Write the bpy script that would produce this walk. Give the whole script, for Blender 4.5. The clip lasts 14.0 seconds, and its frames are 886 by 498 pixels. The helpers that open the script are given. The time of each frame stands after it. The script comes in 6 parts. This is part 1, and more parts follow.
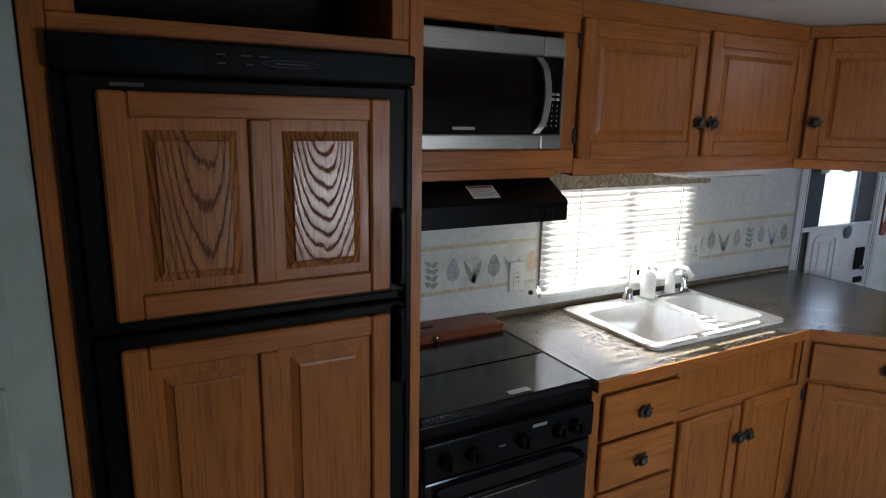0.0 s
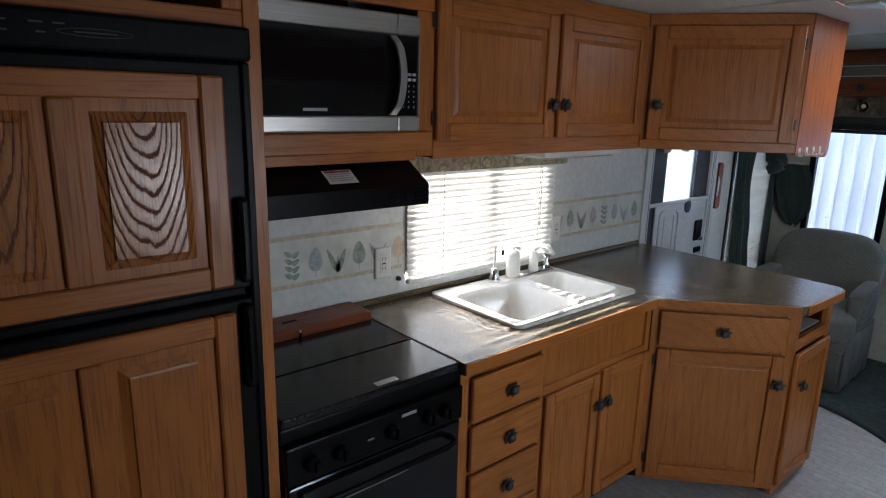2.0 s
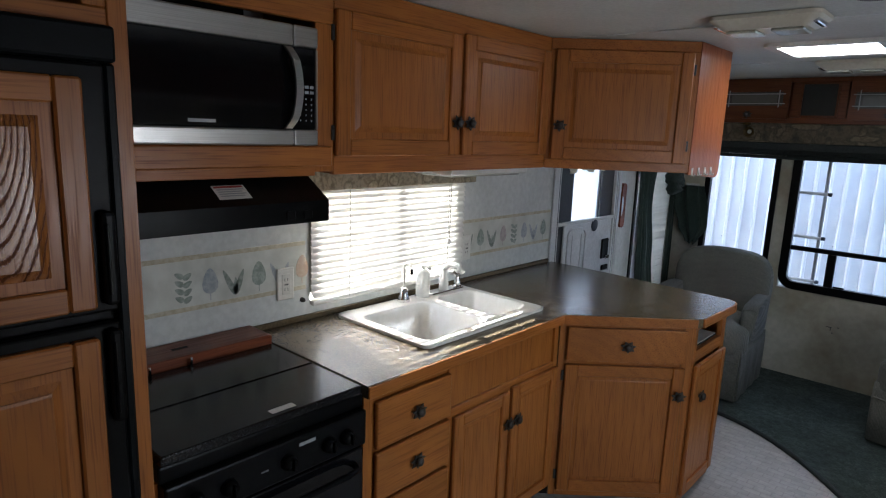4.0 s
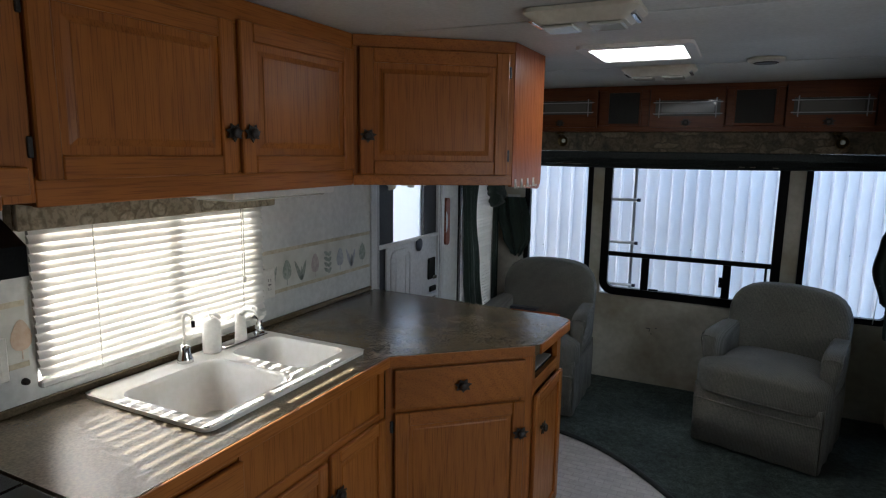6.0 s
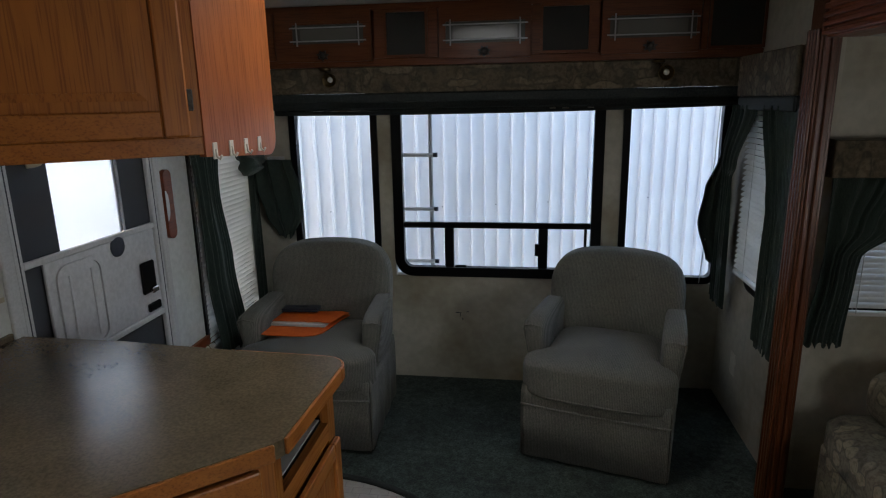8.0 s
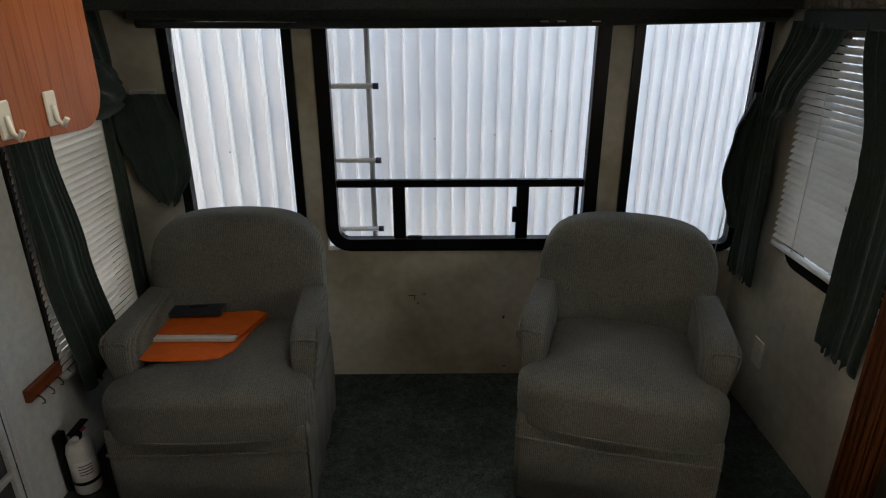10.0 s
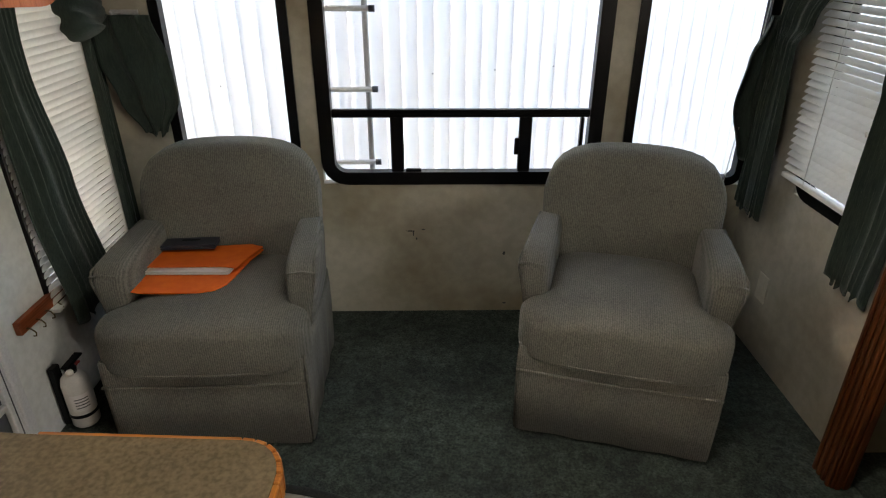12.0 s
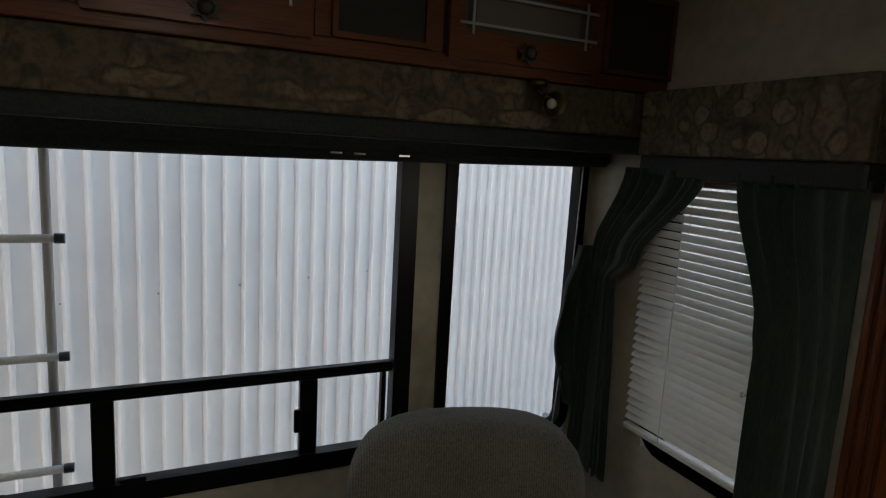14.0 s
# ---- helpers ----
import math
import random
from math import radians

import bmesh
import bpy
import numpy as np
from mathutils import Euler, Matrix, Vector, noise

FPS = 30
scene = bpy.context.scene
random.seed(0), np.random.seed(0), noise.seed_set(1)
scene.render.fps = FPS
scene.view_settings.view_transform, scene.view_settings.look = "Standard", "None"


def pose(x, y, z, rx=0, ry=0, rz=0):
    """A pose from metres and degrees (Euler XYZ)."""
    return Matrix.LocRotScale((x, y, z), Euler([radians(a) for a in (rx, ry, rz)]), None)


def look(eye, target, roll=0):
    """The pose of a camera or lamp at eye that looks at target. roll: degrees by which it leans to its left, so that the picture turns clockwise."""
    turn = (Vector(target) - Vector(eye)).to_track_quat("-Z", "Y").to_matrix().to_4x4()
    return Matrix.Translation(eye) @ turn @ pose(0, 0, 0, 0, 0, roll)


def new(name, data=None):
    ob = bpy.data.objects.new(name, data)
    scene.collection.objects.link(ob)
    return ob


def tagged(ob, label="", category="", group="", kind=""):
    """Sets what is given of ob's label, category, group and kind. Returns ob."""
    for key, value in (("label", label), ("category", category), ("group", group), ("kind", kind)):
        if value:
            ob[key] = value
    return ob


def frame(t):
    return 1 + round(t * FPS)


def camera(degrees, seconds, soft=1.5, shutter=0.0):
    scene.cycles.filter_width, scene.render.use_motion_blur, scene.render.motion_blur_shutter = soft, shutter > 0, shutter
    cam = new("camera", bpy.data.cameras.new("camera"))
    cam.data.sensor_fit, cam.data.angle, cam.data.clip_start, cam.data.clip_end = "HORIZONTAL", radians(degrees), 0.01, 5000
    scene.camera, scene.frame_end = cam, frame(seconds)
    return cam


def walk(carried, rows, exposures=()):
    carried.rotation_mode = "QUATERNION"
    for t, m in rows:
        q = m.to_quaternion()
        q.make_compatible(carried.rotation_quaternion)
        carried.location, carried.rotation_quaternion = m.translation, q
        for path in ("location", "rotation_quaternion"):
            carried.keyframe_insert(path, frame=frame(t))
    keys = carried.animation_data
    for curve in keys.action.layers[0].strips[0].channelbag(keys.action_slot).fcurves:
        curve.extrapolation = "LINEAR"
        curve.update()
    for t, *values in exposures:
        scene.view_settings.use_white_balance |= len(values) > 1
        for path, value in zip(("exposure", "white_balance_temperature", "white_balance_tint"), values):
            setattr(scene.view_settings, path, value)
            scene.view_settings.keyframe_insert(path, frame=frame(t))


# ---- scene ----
cam = camera(72.0, 14.0, 1.15)
PATH = [
    (0, (1.855, 0.103, 1.608), (0.141, 1.044, 1.187), 1.1),
    (0.5, (1.845, 0.099, 1.607), (0.139, 1.057, 1.194), 0.9),
    (1, (1.837, 0.12, 1.608), (0.174, 1.142, 1.176), 1.1),
    (1.5, (1.834, 0.15, 1.6), (0.247, 1.282, 1.152), 1.3),
    (2, (1.827, 0.175, 1.602), (0.35, 1.441, 1.139), 1.3),
    (2.5, (1.828, 0.2, 1.589), (0.433, 1.567, 1.158), 1.6),
    (2.7, (1.822, 0.192, 1.578), (0.452, 1.588, 1.166), 1.6),
    (4.8, (1.844, 0.332, 1.589), (0.599, 1.85, 1.209), 2.9),
    (5, (1.84, 0.362, 1.592), (0.638, 1.915, 1.216), 2.9),
    (5.5, (1.779, 0.474, 1.582), (0.724, 2.131, 1.209), 2.6),
    (6, (1.67, 0.624, 1.565), (0.796, 2.395, 1.248), 0.9),
    (6.5, (1.677, 0.902, 1.529), (1.093, 2.782, 1.176), 1.1),
    (7, (1.733, 1.164, 1.531), (1.251, 3.062, 1.125), 2.1),
    (7.5, (1.661, 1.4, 1.533), (1.275, 3.302, 1.048), 2.1),
    (7.7, (1.605, 1.504, 1.54), (1.267, 3.417, 1.064), 0.7),
    (9.8, (1.283, 2.418, 1.52), (1.245, 4.307, 0.863), -0.9),
    (10, (1.26, 2.481, 1.54), (1.279, 4.341, 0.805), -0.1),
    (10.5, (1.275, 2.521, 1.493), (1.276, 4.333, 0.647), -0.4),
    (11, (1.253, 2.517, 1.47), (1.267, 4.301, 0.566), -0.4),
    (11.5, (1.25, 2.517, 1.471), (1.27, 4.297, 0.558), -0.2),
    (12, (1.249, 2.521, 1.467), (1.278, 4.31, 0.574), 0.1),
    (12.5, (1.138, 2.547, 1.404), (1.315, 4.405, 0.687), 1.0),
    (13, (1.27, 2.726, 1.457), (1.463, 4.655, 0.965), 0.5),
    (13.2, (1.325, 2.817, 1.481), (1.525, 4.768, 1.089), 1.1),
    (13.5, (1.299, 2.966, 1.486), (1.586, 4.914, 1.136), 2.2),
    (13.7, (1.283, 3.048, 1.494), (1.715, 4.97, 1.15), 2.5),
    (14, (1.225, 3.24, 1.507), (2.083, 5.021, 1.2), 3.2),
]
EXPOSURES = [(0.0, 3.05, 5600, 10), (2.7, 2.85, 5600, 10), (5.0, 2.7, 5850, 10), (6.0, 2.4, 5950, 10), (7.5, 2.4, 6150, 10), (9.8, 2.35, 7300, 11), (10.2, 2.35, 7400, 11), (10.6, 2.75, 7500, 11), (11.0, 3.3, 7600, 12), (12.4, 3.35, 7600, 12), (13.2, 2.15, 7600, 10), (14.0, 1.85, 7700, 10)]
walk(cam, [(t, look(eye, target, roll)) for t, eye, target, roll in PATH], EXPOSURES)

# ---- daylight ----
SUN_DIR = Vector((-0.66, 0.16, 0.337)).normalized()      # towards the sun
world = bpy.data.worlds.new("sky")
scene.world = world
world.use_nodes = True
wn = world.node_tree.nodes
sky = wn.new("ShaderNodeTexSky")
sky.sky_type = "NISHITA"
sky.sun_disc = False
sky.dust_density, sky.ozone_density = 4.0, 0.4
sky.sun_elevation = math.asin(SUN_DIR.z)
sky.sun_rotation = math.atan2(SUN_DIR.x, SUN_DIR.y)
world.node_tree.links.new(sky.outputs[0], wn["Background"].inputs[0])
wn["Background"].inputs[1].default_value = 0.15
sun = new("sun", bpy.data.lights.new("sun", "SUN"))
sun.data.energy, sun.data.angle, sun.data.color = 5.0, radians(0.45), (1.0, 0.95, 0.86)
sun.rotation_mode = "QUATERNION"
sun.rotation_quaternion = SUN_DIR.to_track_quat("Z", "Y")


def window_light(name, loc, target, w, h, watts, colour=(0.86, 0.93, 1.0)):
    """Sky light that enters by a window's opening."""
    ob = new(name, bpy.data.lights.new(name, "AREA"))
    ob.data.shape, ob.data.size, ob.data.size_y, ob.data.energy, ob.data.color = "RECTANGLE", w, h, watts, colour
    ob.matrix_world = look(loc, target)
    return ob


window_light("slide_window_daylight", (3.27, 1.5, 1.12), (0.6, 2.2, 0.3), 1.0, 0.54, 1.7, (1.0, 0.97, 0.92))
window_light("roof_vent_daylight", (1.245, 3.255, 1.966), (1.245, 3.255, 0.0), 0.33, 0.31, 0.35)

# ---- materials ----
def mat(name, colour, rough=0.5, metal=0.0, build=None, **extra):
    m = bpy.data.materials.new(name)
    m.use_nodes = True
    b = m.node_tree.nodes["Principled BSDF"]
    b.inputs["Base Color"].default_value = (*colour, 1)
    b.inputs["Roughness"].default_value = rough
    b.inputs["Metallic"].default_value = metal
    for key, value in extra.items():
        b.inputs[key.replace("_", " ")].default_value = value
    if build:
        build(m.node_tree, b)
    return m


def node(tree, kind, **values):
    n = tree.nodes.new(kind)
    for key, value in values.items():
        n.inputs[key.replace("_", " ")].default_value = value
    return n


def ramp(tree, source, stops):
    r = tree.nodes.new("ShaderNodeValToRGB")
    while len(r.color_ramp.elements) < len(stops):
        r.color_ramp.elements.new(0.5)
    for e, (at, col) in zip(r.color_ramp.elements, stops):
        e.position, e.color = at, (*col, 1)
    tree.links.new(source, r.inputs[0])
    return r.outputs[0]


def coords(tree, scale=(1, 1, 1), shift=True):
    """Object coordinates in metres, scaled, with a shift of its own for each object."""
    tc = tree.nodes.new("ShaderNodeTexCoord")
    mp = node(tree, "ShaderNodeMapping", Scale=scale)
    source = tc.outputs["Object"]
    if shift:
        info = tree.nodes.new("ShaderNodeObjectInfo")
        mul = tree.nodes.new("ShaderNodeVectorMath")
        mul.operation = "MULTIPLY_ADD"
        mul.inputs[1].default_value = (3.1, 5.3, 4.7)
        tree.links.new(info.outputs["Random"], mul.inputs[0])
        tree.links.new(source, mul.inputs[2])
        source = mul.outputs[0]
    tree.links.new(source, mp.inputs[0])
    return mp.outputs[0]


def mix(tree, fac, a, b, mode="MIX"):
    n = tree.nodes.new("ShaderNodeMix")
    n.data_type, n.blend_type = "RGBA", mode
    for socket, value in ((n.inputs[0], fac), (n.inputs[6], a), (n.inputs[7], b)):
        if isinstance(value, bpy.types.NodeSocket):
            tree.links.new(value, socket)
        else:
            socket.default_value = value if not isinstance(value, tuple) else (*value, 1)
    return n.outputs[2]


def bump(tree, b, height, strength=0.3, distance=0.002):
    n = node(tree, "ShaderNodeBump", Strength=strength, Distance=distance)
    tree.links.new(height, n.inputs["Height"])
    tree.links.new(n.outputs[0], b.inputs["Normal"])


def noise_tex(tree, vec, scale, detail=3, rough=0.55):
    n = node(tree, "ShaderNodeTexNoise", Scale=scale, Detail=detail, Roughness=rough)
    tree.links.new(vec, n.inputs["Vector"])
    return n.outputs["Fac"]


def oak(axis, dark=(0.16, 0.05, 0.011), mid=(0.37, 0.130, 0.024), light=(0.46, 0.172, 0.034), name="oak", calm=0.88):
    """Honey-stained oak: pale ground, thin dark growth lines and short pores along an axis."""
    def build(tree, b):
        long = [1, 1, 1]
        long["xyz".index(axis)] = 0.10
        vec = coords(tree, long)
        wave = node(tree, "ShaderNodeTexWave", Scale=11.0, Distortion=20.0, Detail=2.5)
        wave.inputs["Detail Scale"].default_value = 0.28
        wave.inputs["Detail Roughness"].default_value = 0.35
        wave.bands_direction = "DIAGONAL"
        tree.links.new(vec, wave.inputs["Vector"])
        fine = [240, 240, 240]
        fine["xyz".index(axis)] = 7
        pores = noise_tex(tree, coords(tree, fine), 1.0, 2)
        line = ramp(tree, wave.outputs["Fac"], [(0.0, dark), (0.10, dark), (0.30, mid), (0.75, light), (1.0, light)])
        soft_line = mix(tree, calm, line, mid)
        pore_col = ramp(tree, pores, [(0.34, (0.60, 0.54, 0.48)), (0.50, (1, 1, 1))])
        tone = ramp(tree, noise_tex(tree, coords(tree), 3.0, 2), [(0.3, (0.86, 0.83, 0.80)), (0.7, (1.07, 1.04, 1.0))])
        col = mix(tree, 1.0, mix(tree, 0.8, soft_line, pore_col, "MULTIPLY"), tone, "MULTIPLY")
        tree.links.new(col, b.inputs["Base Color"])
        rough = ramp(tree, pores, [(0.3, (0.5, 0.5, 0.5)), (0.6, (0.30, 0.30, 0.30))])
        tree.links.new(rough, b.inputs["Roughness"])
        bump(tree, b, pores, 0.15, 0.0005)
    return mat(name + "_" + axis, mid, 0.33, build=build, Specular_IOR_Level=0.36)


def speckled(name, a, c, scale, rough=0.6, strength=0.2, big=2.0, spread=0.12, distance=0.002, stain=(0.80, 0.79, 0.77)):
    """A surface with fine grain and larger, softer stains."""
    def build(tree, b):
        vec = coords(tree)
        f = noise_tex(tree, vec, scale, 4)
        g = noise_tex(tree, vec, big, 3)
        col = ramp(tree, f, [(0.5 - spread, a), (0.5 + spread, c)])
        soil = ramp(tree, g, [(0.3, stain), (0.6, (1, 1, 1))])
        tree.links.new(mix(tree, 1.0, col, soil, "MULTIPLY"), b.inputs["Base Color"])
        bump(tree, b, f, strength, distance)
    return mat(name, a, rough, build=build)


def floral(name, base, petal, leaf):
    """Woven upholstery print: soft leaves and blossoms with dark outlines on a mottled ground."""
    def build(tree, b):
        vec = coords(tree, shift=False)
        warp = node(tree, "ShaderNodeTexNoise", Scale=14.0, Detail=2.0)
        tree.links.new(vec, warp.inputs["Vector"])
        moved = mix(tree, 0.035, vec, warp.outputs["Color"])
        soft_tone = tuple(0.18 * p + 0.82 * q for p, q in zip(petal, base))
        pale = tuple(0.42 * p + 0.58 * q for p, q in zip(petal, base))
        line = tuple(0.45 * p + 0.55 * q for p, q in zip(leaf, base))
        ground = ramp(tree, noise_tex(tree, vec, 11.0, 4), [(0.30, leaf), (0.46, base), (0.70, soft_tone)])
        out = ground
        for turn_by, stretch, size, fill in (((0.5, 0.9, 0.4), (1.0, 1.0, 0.30), 17.0, soft_tone), ((-0.6, 0.3, -0.8), (0.28, 1.0, 1.0), 15.0, pale)):
            turn = node(tree, "ShaderNodeMapping", Scale=stretch, Rotation=turn_by, Location=(size, 0.3, 0.7))
            tree.links.new(moved, turn.inputs[0])
            v = node(tree, "ShaderNodeTexVoronoi", Scale=size)
            tree.links.new(turn.outputs[0], v.inputs["Vector"])
            shape = ramp(tree, v.outputs["Distance"], [(0.0, line), (0.03, fill), (0.14, pale), (0.30, fill), (0.36, line), (0.40, line), (0.44, base)])
            mask = ramp(tree, v.outputs["Distance"], [(0.40, (1, 1, 1)), (0.44, (0, 0, 0))])
            some = ramp(tree, noise_tex(tree, turn.outputs[0], 3.4, 1), [(0.40, (0, 0, 0)), (0.43, (1, 1, 1))])
            out = mix(tree, mix(tree, 1.0, mask, some, "MULTIPLY"), out, shape)
        vein = ramp(tree, noise_tex(tree, moved, 75.0, 2), [(0.40, (0.72, 0.70, 0.66)), (0.55, (1.05, 1.05, 1.05))])
        tree.links.new(mix(tree, 1.0, out, vein, "MULTIPLY"), b.inputs["Base Color"])
        bump(tree, b, noise_tex(tree, vec, 900.0, 1), 0.2, 0.001)
    return mat(name, base, 0.9, build=build)


def ribbed_fabric(name, a, c, rough=0.95, cords=0.0, sheen=0.25):
    """Cut-pile weave with fine ribs, broken cords along x where asked for, and worn patches."""
    def build(tree, b):
        vec = coords(tree, shift=False)
        n = noise_tex(tree, coords(tree, (470, 470, 34), False), 1.0, 2)
        g = noise_tex(tree, vec, 5.0, 3)
        if cords:
            wave = node(tree, "ShaderNodeTexWave", Scale=cords, Distortion=1.2, Detail=2.0)
            wave.inputs["Detail Scale"].default_value = 3.0
            tree.links.new(vec, wave.inputs["Vector"])
            broken = noise_tex(tree, coords(tree, (240, 150, 150), False), 1.0, 2, 0.7)
            n = mix(tree, 0.80, wave.outputs["Color"], broken)
        col = ramp(tree, n, [(0.30, a), (0.70, c)])
        worn = ramp(tree, g, [(0.3, (0.78, 0.78, 0.78)), (0.7, (1.08, 1.07, 1.05))])
        tree.links.new(mix(tree, 1.0, col, worn, "MULTIPLY"), b.inputs["Base Color"])
        bump(tree, b, n, 0.8, 0.003)
    return mat(name, a, rough, build=build, Sheen_Weight=sheen)


OAK_Z, OAK_Y, OAK_X = oak("z"), oak("y"), oak("x")


def cathedral(tree, b, stretch=0.27, middle=0.0045, peak=-0.371):
    """Flat-sawn oak: nested pointed arches of dark pores on a glossy honey ground."""
    vec = coords(tree, (1, 1, 0.20))
    tc = tree.nodes.new("ShaderNodeTexCoord")
    cut = tree.nodes.new("ShaderNodeSeparateXYZ")
    tree.links.new(tc.outputs["Object"], cut.inputs[0])
    half = node(tree, "ShaderNodeMath")
    half.operation = "SUBTRACT"
    half.inputs[1].default_value = middle
    tree.links.new(cut.outputs[1], half.inputs[0])
    fold_over = node(tree, "ShaderNodeMath")
    fold_over.operation = "ABSOLUTE"
    tree.links.new(half.outputs[0], fold_over.inputs[0])
    whole = tree.nodes.new("ShaderNodeCombineXYZ")
    tree.links.new(fold_over.outputs[0], whole.inputs[1])
    tree.links.new(cut.outputs[2], whole.inputs[2])
    lift = node(tree, "ShaderNodeMapping", Scale=(1, 1, stretch), Location=(-0.015, -0.128, peak))
    tree.links.new(whole.outputs[0], lift.inputs[0])
    warp = node(tree, "ShaderNodeTexNoise", Scale=11.0, Detail=4.0)
    tree.links.new(vec, warp.inputs["Vector"])
    moved = mix(tree, 0.030, lift.outputs[0], warp.outputs["Color"], "ADD")
    wave = node(tree, "ShaderNodeTexWave", Scale=39.0, Distortion=1.4, Detail=3.0)
    wave.inputs["Detail Scale"].default_value = 9.0
    wave.wave_type, wave.rings_direction = "RINGS", "SPHERICAL"
    tree.links.new(moved, wave.inputs["Vector"])
    pores = noise_tex(tree, coords(tree, (260, 260, 14)), 1.0, 2)
    line = ramp(tree, wave.outputs["Fac"], [(0.0, (0.135, 0.043, 0.010)), (0.06, (0.16, 0.052, 0.012)), (0.24, (0.30, 0.108, 0.023)), (1.0, (0.36, 0.135, 0.030))])
    dots = ramp(tree, pores, [(0.34, (0.62, 0.56, 0.50)), (0.50, (1, 1, 1))])
    tree.links.new(mix(tree, 0.8, line, dots, "MULTIPLY"), b.inputs["Base Color"])
    tree.links.new(ramp(tree, wave.outputs["Fac"], [(0.08, (0.55, 0.55, 0.55)), (0.30, (0.25, 0.25, 0.25))]), b.inputs["Roughness"])
    tree.links.new(ramp(tree, wave.outputs["Fac"], [(0.08, (0.2, 0.2, 0.2)), (0.30, (0.6, 0.6, 0.6))]), b.inputs["Specular IOR Level"])
    bump(tree, b, wave.outputs["Fac"], 0.12, 0.0005)


OAK_BOLD = mat("oak_cathedral", (0.33, 0.12, 0.026), 0.26, build=cathedral)
OAK_TALL = mat("oak_tall_arch", (0.33, 0.12, 0.026), 0.26, build=lambda tree, b: cathedral(tree, b, 0.12, -0.21, -0.20))
OAK_EDGE = oak("z", (0.13, 0.03, 0.01), (0.29, 0.085, 0.024), (0.37, 0.125, 0.038), "oak_red")
# Oak copy with the backlit rear end's shade put into its tone.
OAK_SHADED = oak("x", (0.055, 0.015, 0.005), (0.135, 0.043, 0.014), (0.185, 0.064, 0.020), "oak_shaded")
REDWOOD = oak("y", (0.08, 0.018, 0.006), (0.20, 0.05, 0.015), (0.27, 0.08, 0.026), "redwood")
BLACK = speckled("black_enamel", (0.003, 0.0032, 0.0035), (0.005, 0.0052, 0.0055), 300, 0.28, 0.05)
BLACK_GLOSS = mat("black_glass", (0.004, 0.004, 0.005), 0.08)
STOVE_TOP = speckled("stove_enamel", (0.006, 0.006, 0.007), (0.014, 0.014, 0.015), 160, 0.16, 0.12, distance=0.001)
BLACK_MATT = speckled("black_plastic", (0.002, 0.0022, 0.0024), (0.004, 0.0042, 0.0045), 220, 0.40, 0.1)
FRIDGE_BLACK = speckled("fridge_trim", (0.002, 0.003, 0.0038), (0.0035, 0.005, 0.006), 260, 0.40, 0.1)
for m in (BLACK, BLACK_MATT, FRIDGE_BLACK, STOVE_TOP):
    m.node_tree.nodes["Principled BSDF"].inputs["Specular IOR Level"].default_value = 0.12 if m is not STOVE_TOP else 0.35
# Near-black paint standing in for the shade inside recesses, toe kicks and slots.
DARK = speckled("recess_shade", (0.012, 0.009, 0.007), (0.02, 0.015, 0.012), 30, 0.9)


def brushed(tree, b):
    n = noise_tex(tree, coords(tree, (900, 3, 900)), 1.0, 2)
    tree.links.new(ramp(tree, n, [(0.3, (0.42, 0.41, 0.39)), (0.7, (0.58, 0.57, 0.55))]), b.inputs["Base Color"])
    bump(tree, b, n, 0.08, 0.0005)


STEEL = mat("brushed_steel", (0.5, 0.49, 0.47), 0.3, 1.0, brushed)
CHROME = mat("chrome", (0.72, 0.72, 0.72), 0.12, 1.0)
BRASS = speckled("aged_brass", (0.11, 0.082, 0.042), (0.17, 0.125, 0.06), 120, 0.4, 0.1)
BRASS.node_tree.nodes["Principled BSDF"].inputs["Metallic"].default_value = 1.0
BRONZE = speckled("dark_bronze", (0.020, 0.016, 0.013), (0.05, 0.042, 0.035), 150, 0.45, 0.5)
ALUMINIUM = speckled("aluminium_paint", (0.55, 0.56, 0.57), (0.63, 0.64, 0.65), 120, 0.4, 0.05)
WHITE_PLASTIC = speckled("white_plastic", (0.70, 0.69, 0.65), (0.76, 0.75, 0.71), 90, 0.35, 0.03)
DOOR_WHITE = speckled("door_panel_white", (0.52, 0.53, 0.55), (0.6, 0.61, 0.63), 60, 0.45, 0.06)
SCREEN_GREY = speckled("insect_screen", (0.035, 0.04, 0.05), (0.06, 0.066, 0.08), 700, 0.7, 0.3)
SINK_WHITE = speckled("sink_enamel", (0.74, 0.73, 0.68), (0.78, 0.77, 0.73), 40, 0.15, 0.02)
CREAM = speckled("cream_plastic", (0.60, 0.57, 0.48), (0.66, 0.63, 0.54), 60, 0.4, 0.03)
CEILING = speckled("ceiling_vinyl", (0.60, 0.62, 0.60), (0.67, 0.69, 0.67), 70, 0.6, 0.15, 1.5)
WALL = speckled("wall_vinyl", (0.43, 0.41, 0.34), (0.49, 0.47, 0.39), 26, 0.55, 0.12, 2.2, stain=(0.62, 0.56, 0.47))
WALL_KITCHEN = speckled("wallpaper_kitchen", (0.60, 0.615, 0.60), (0.68, 0.695, 0.68), 38, 0.55, 0.12, 5.0, stain=(0.9, 0.9, 0.89))
WALL_PALE = speckled("wall_pale_green", (0.42, 0.48, 0.43), (0.47, 0.53, 0.48), 12, 0.55, 0.1, 1.5)
BORDER = speckled("border_paper", (0.62, 0.63, 0.58), (0.70, 0.71, 0.66), 18, 0.6, 0.05, 6)
BORDER_EDGE = speckled("border_edge", (0.50, 0.45, 0.32), (0.62, 0.57, 0.44), 60, 0.6, 0.05, 9)
LEAF_GREEN = speckled("leaf_print_green", (0.24, 0.29, 0.25), (0.40, 0.44, 0.40), 70, 0.6, 0.02)
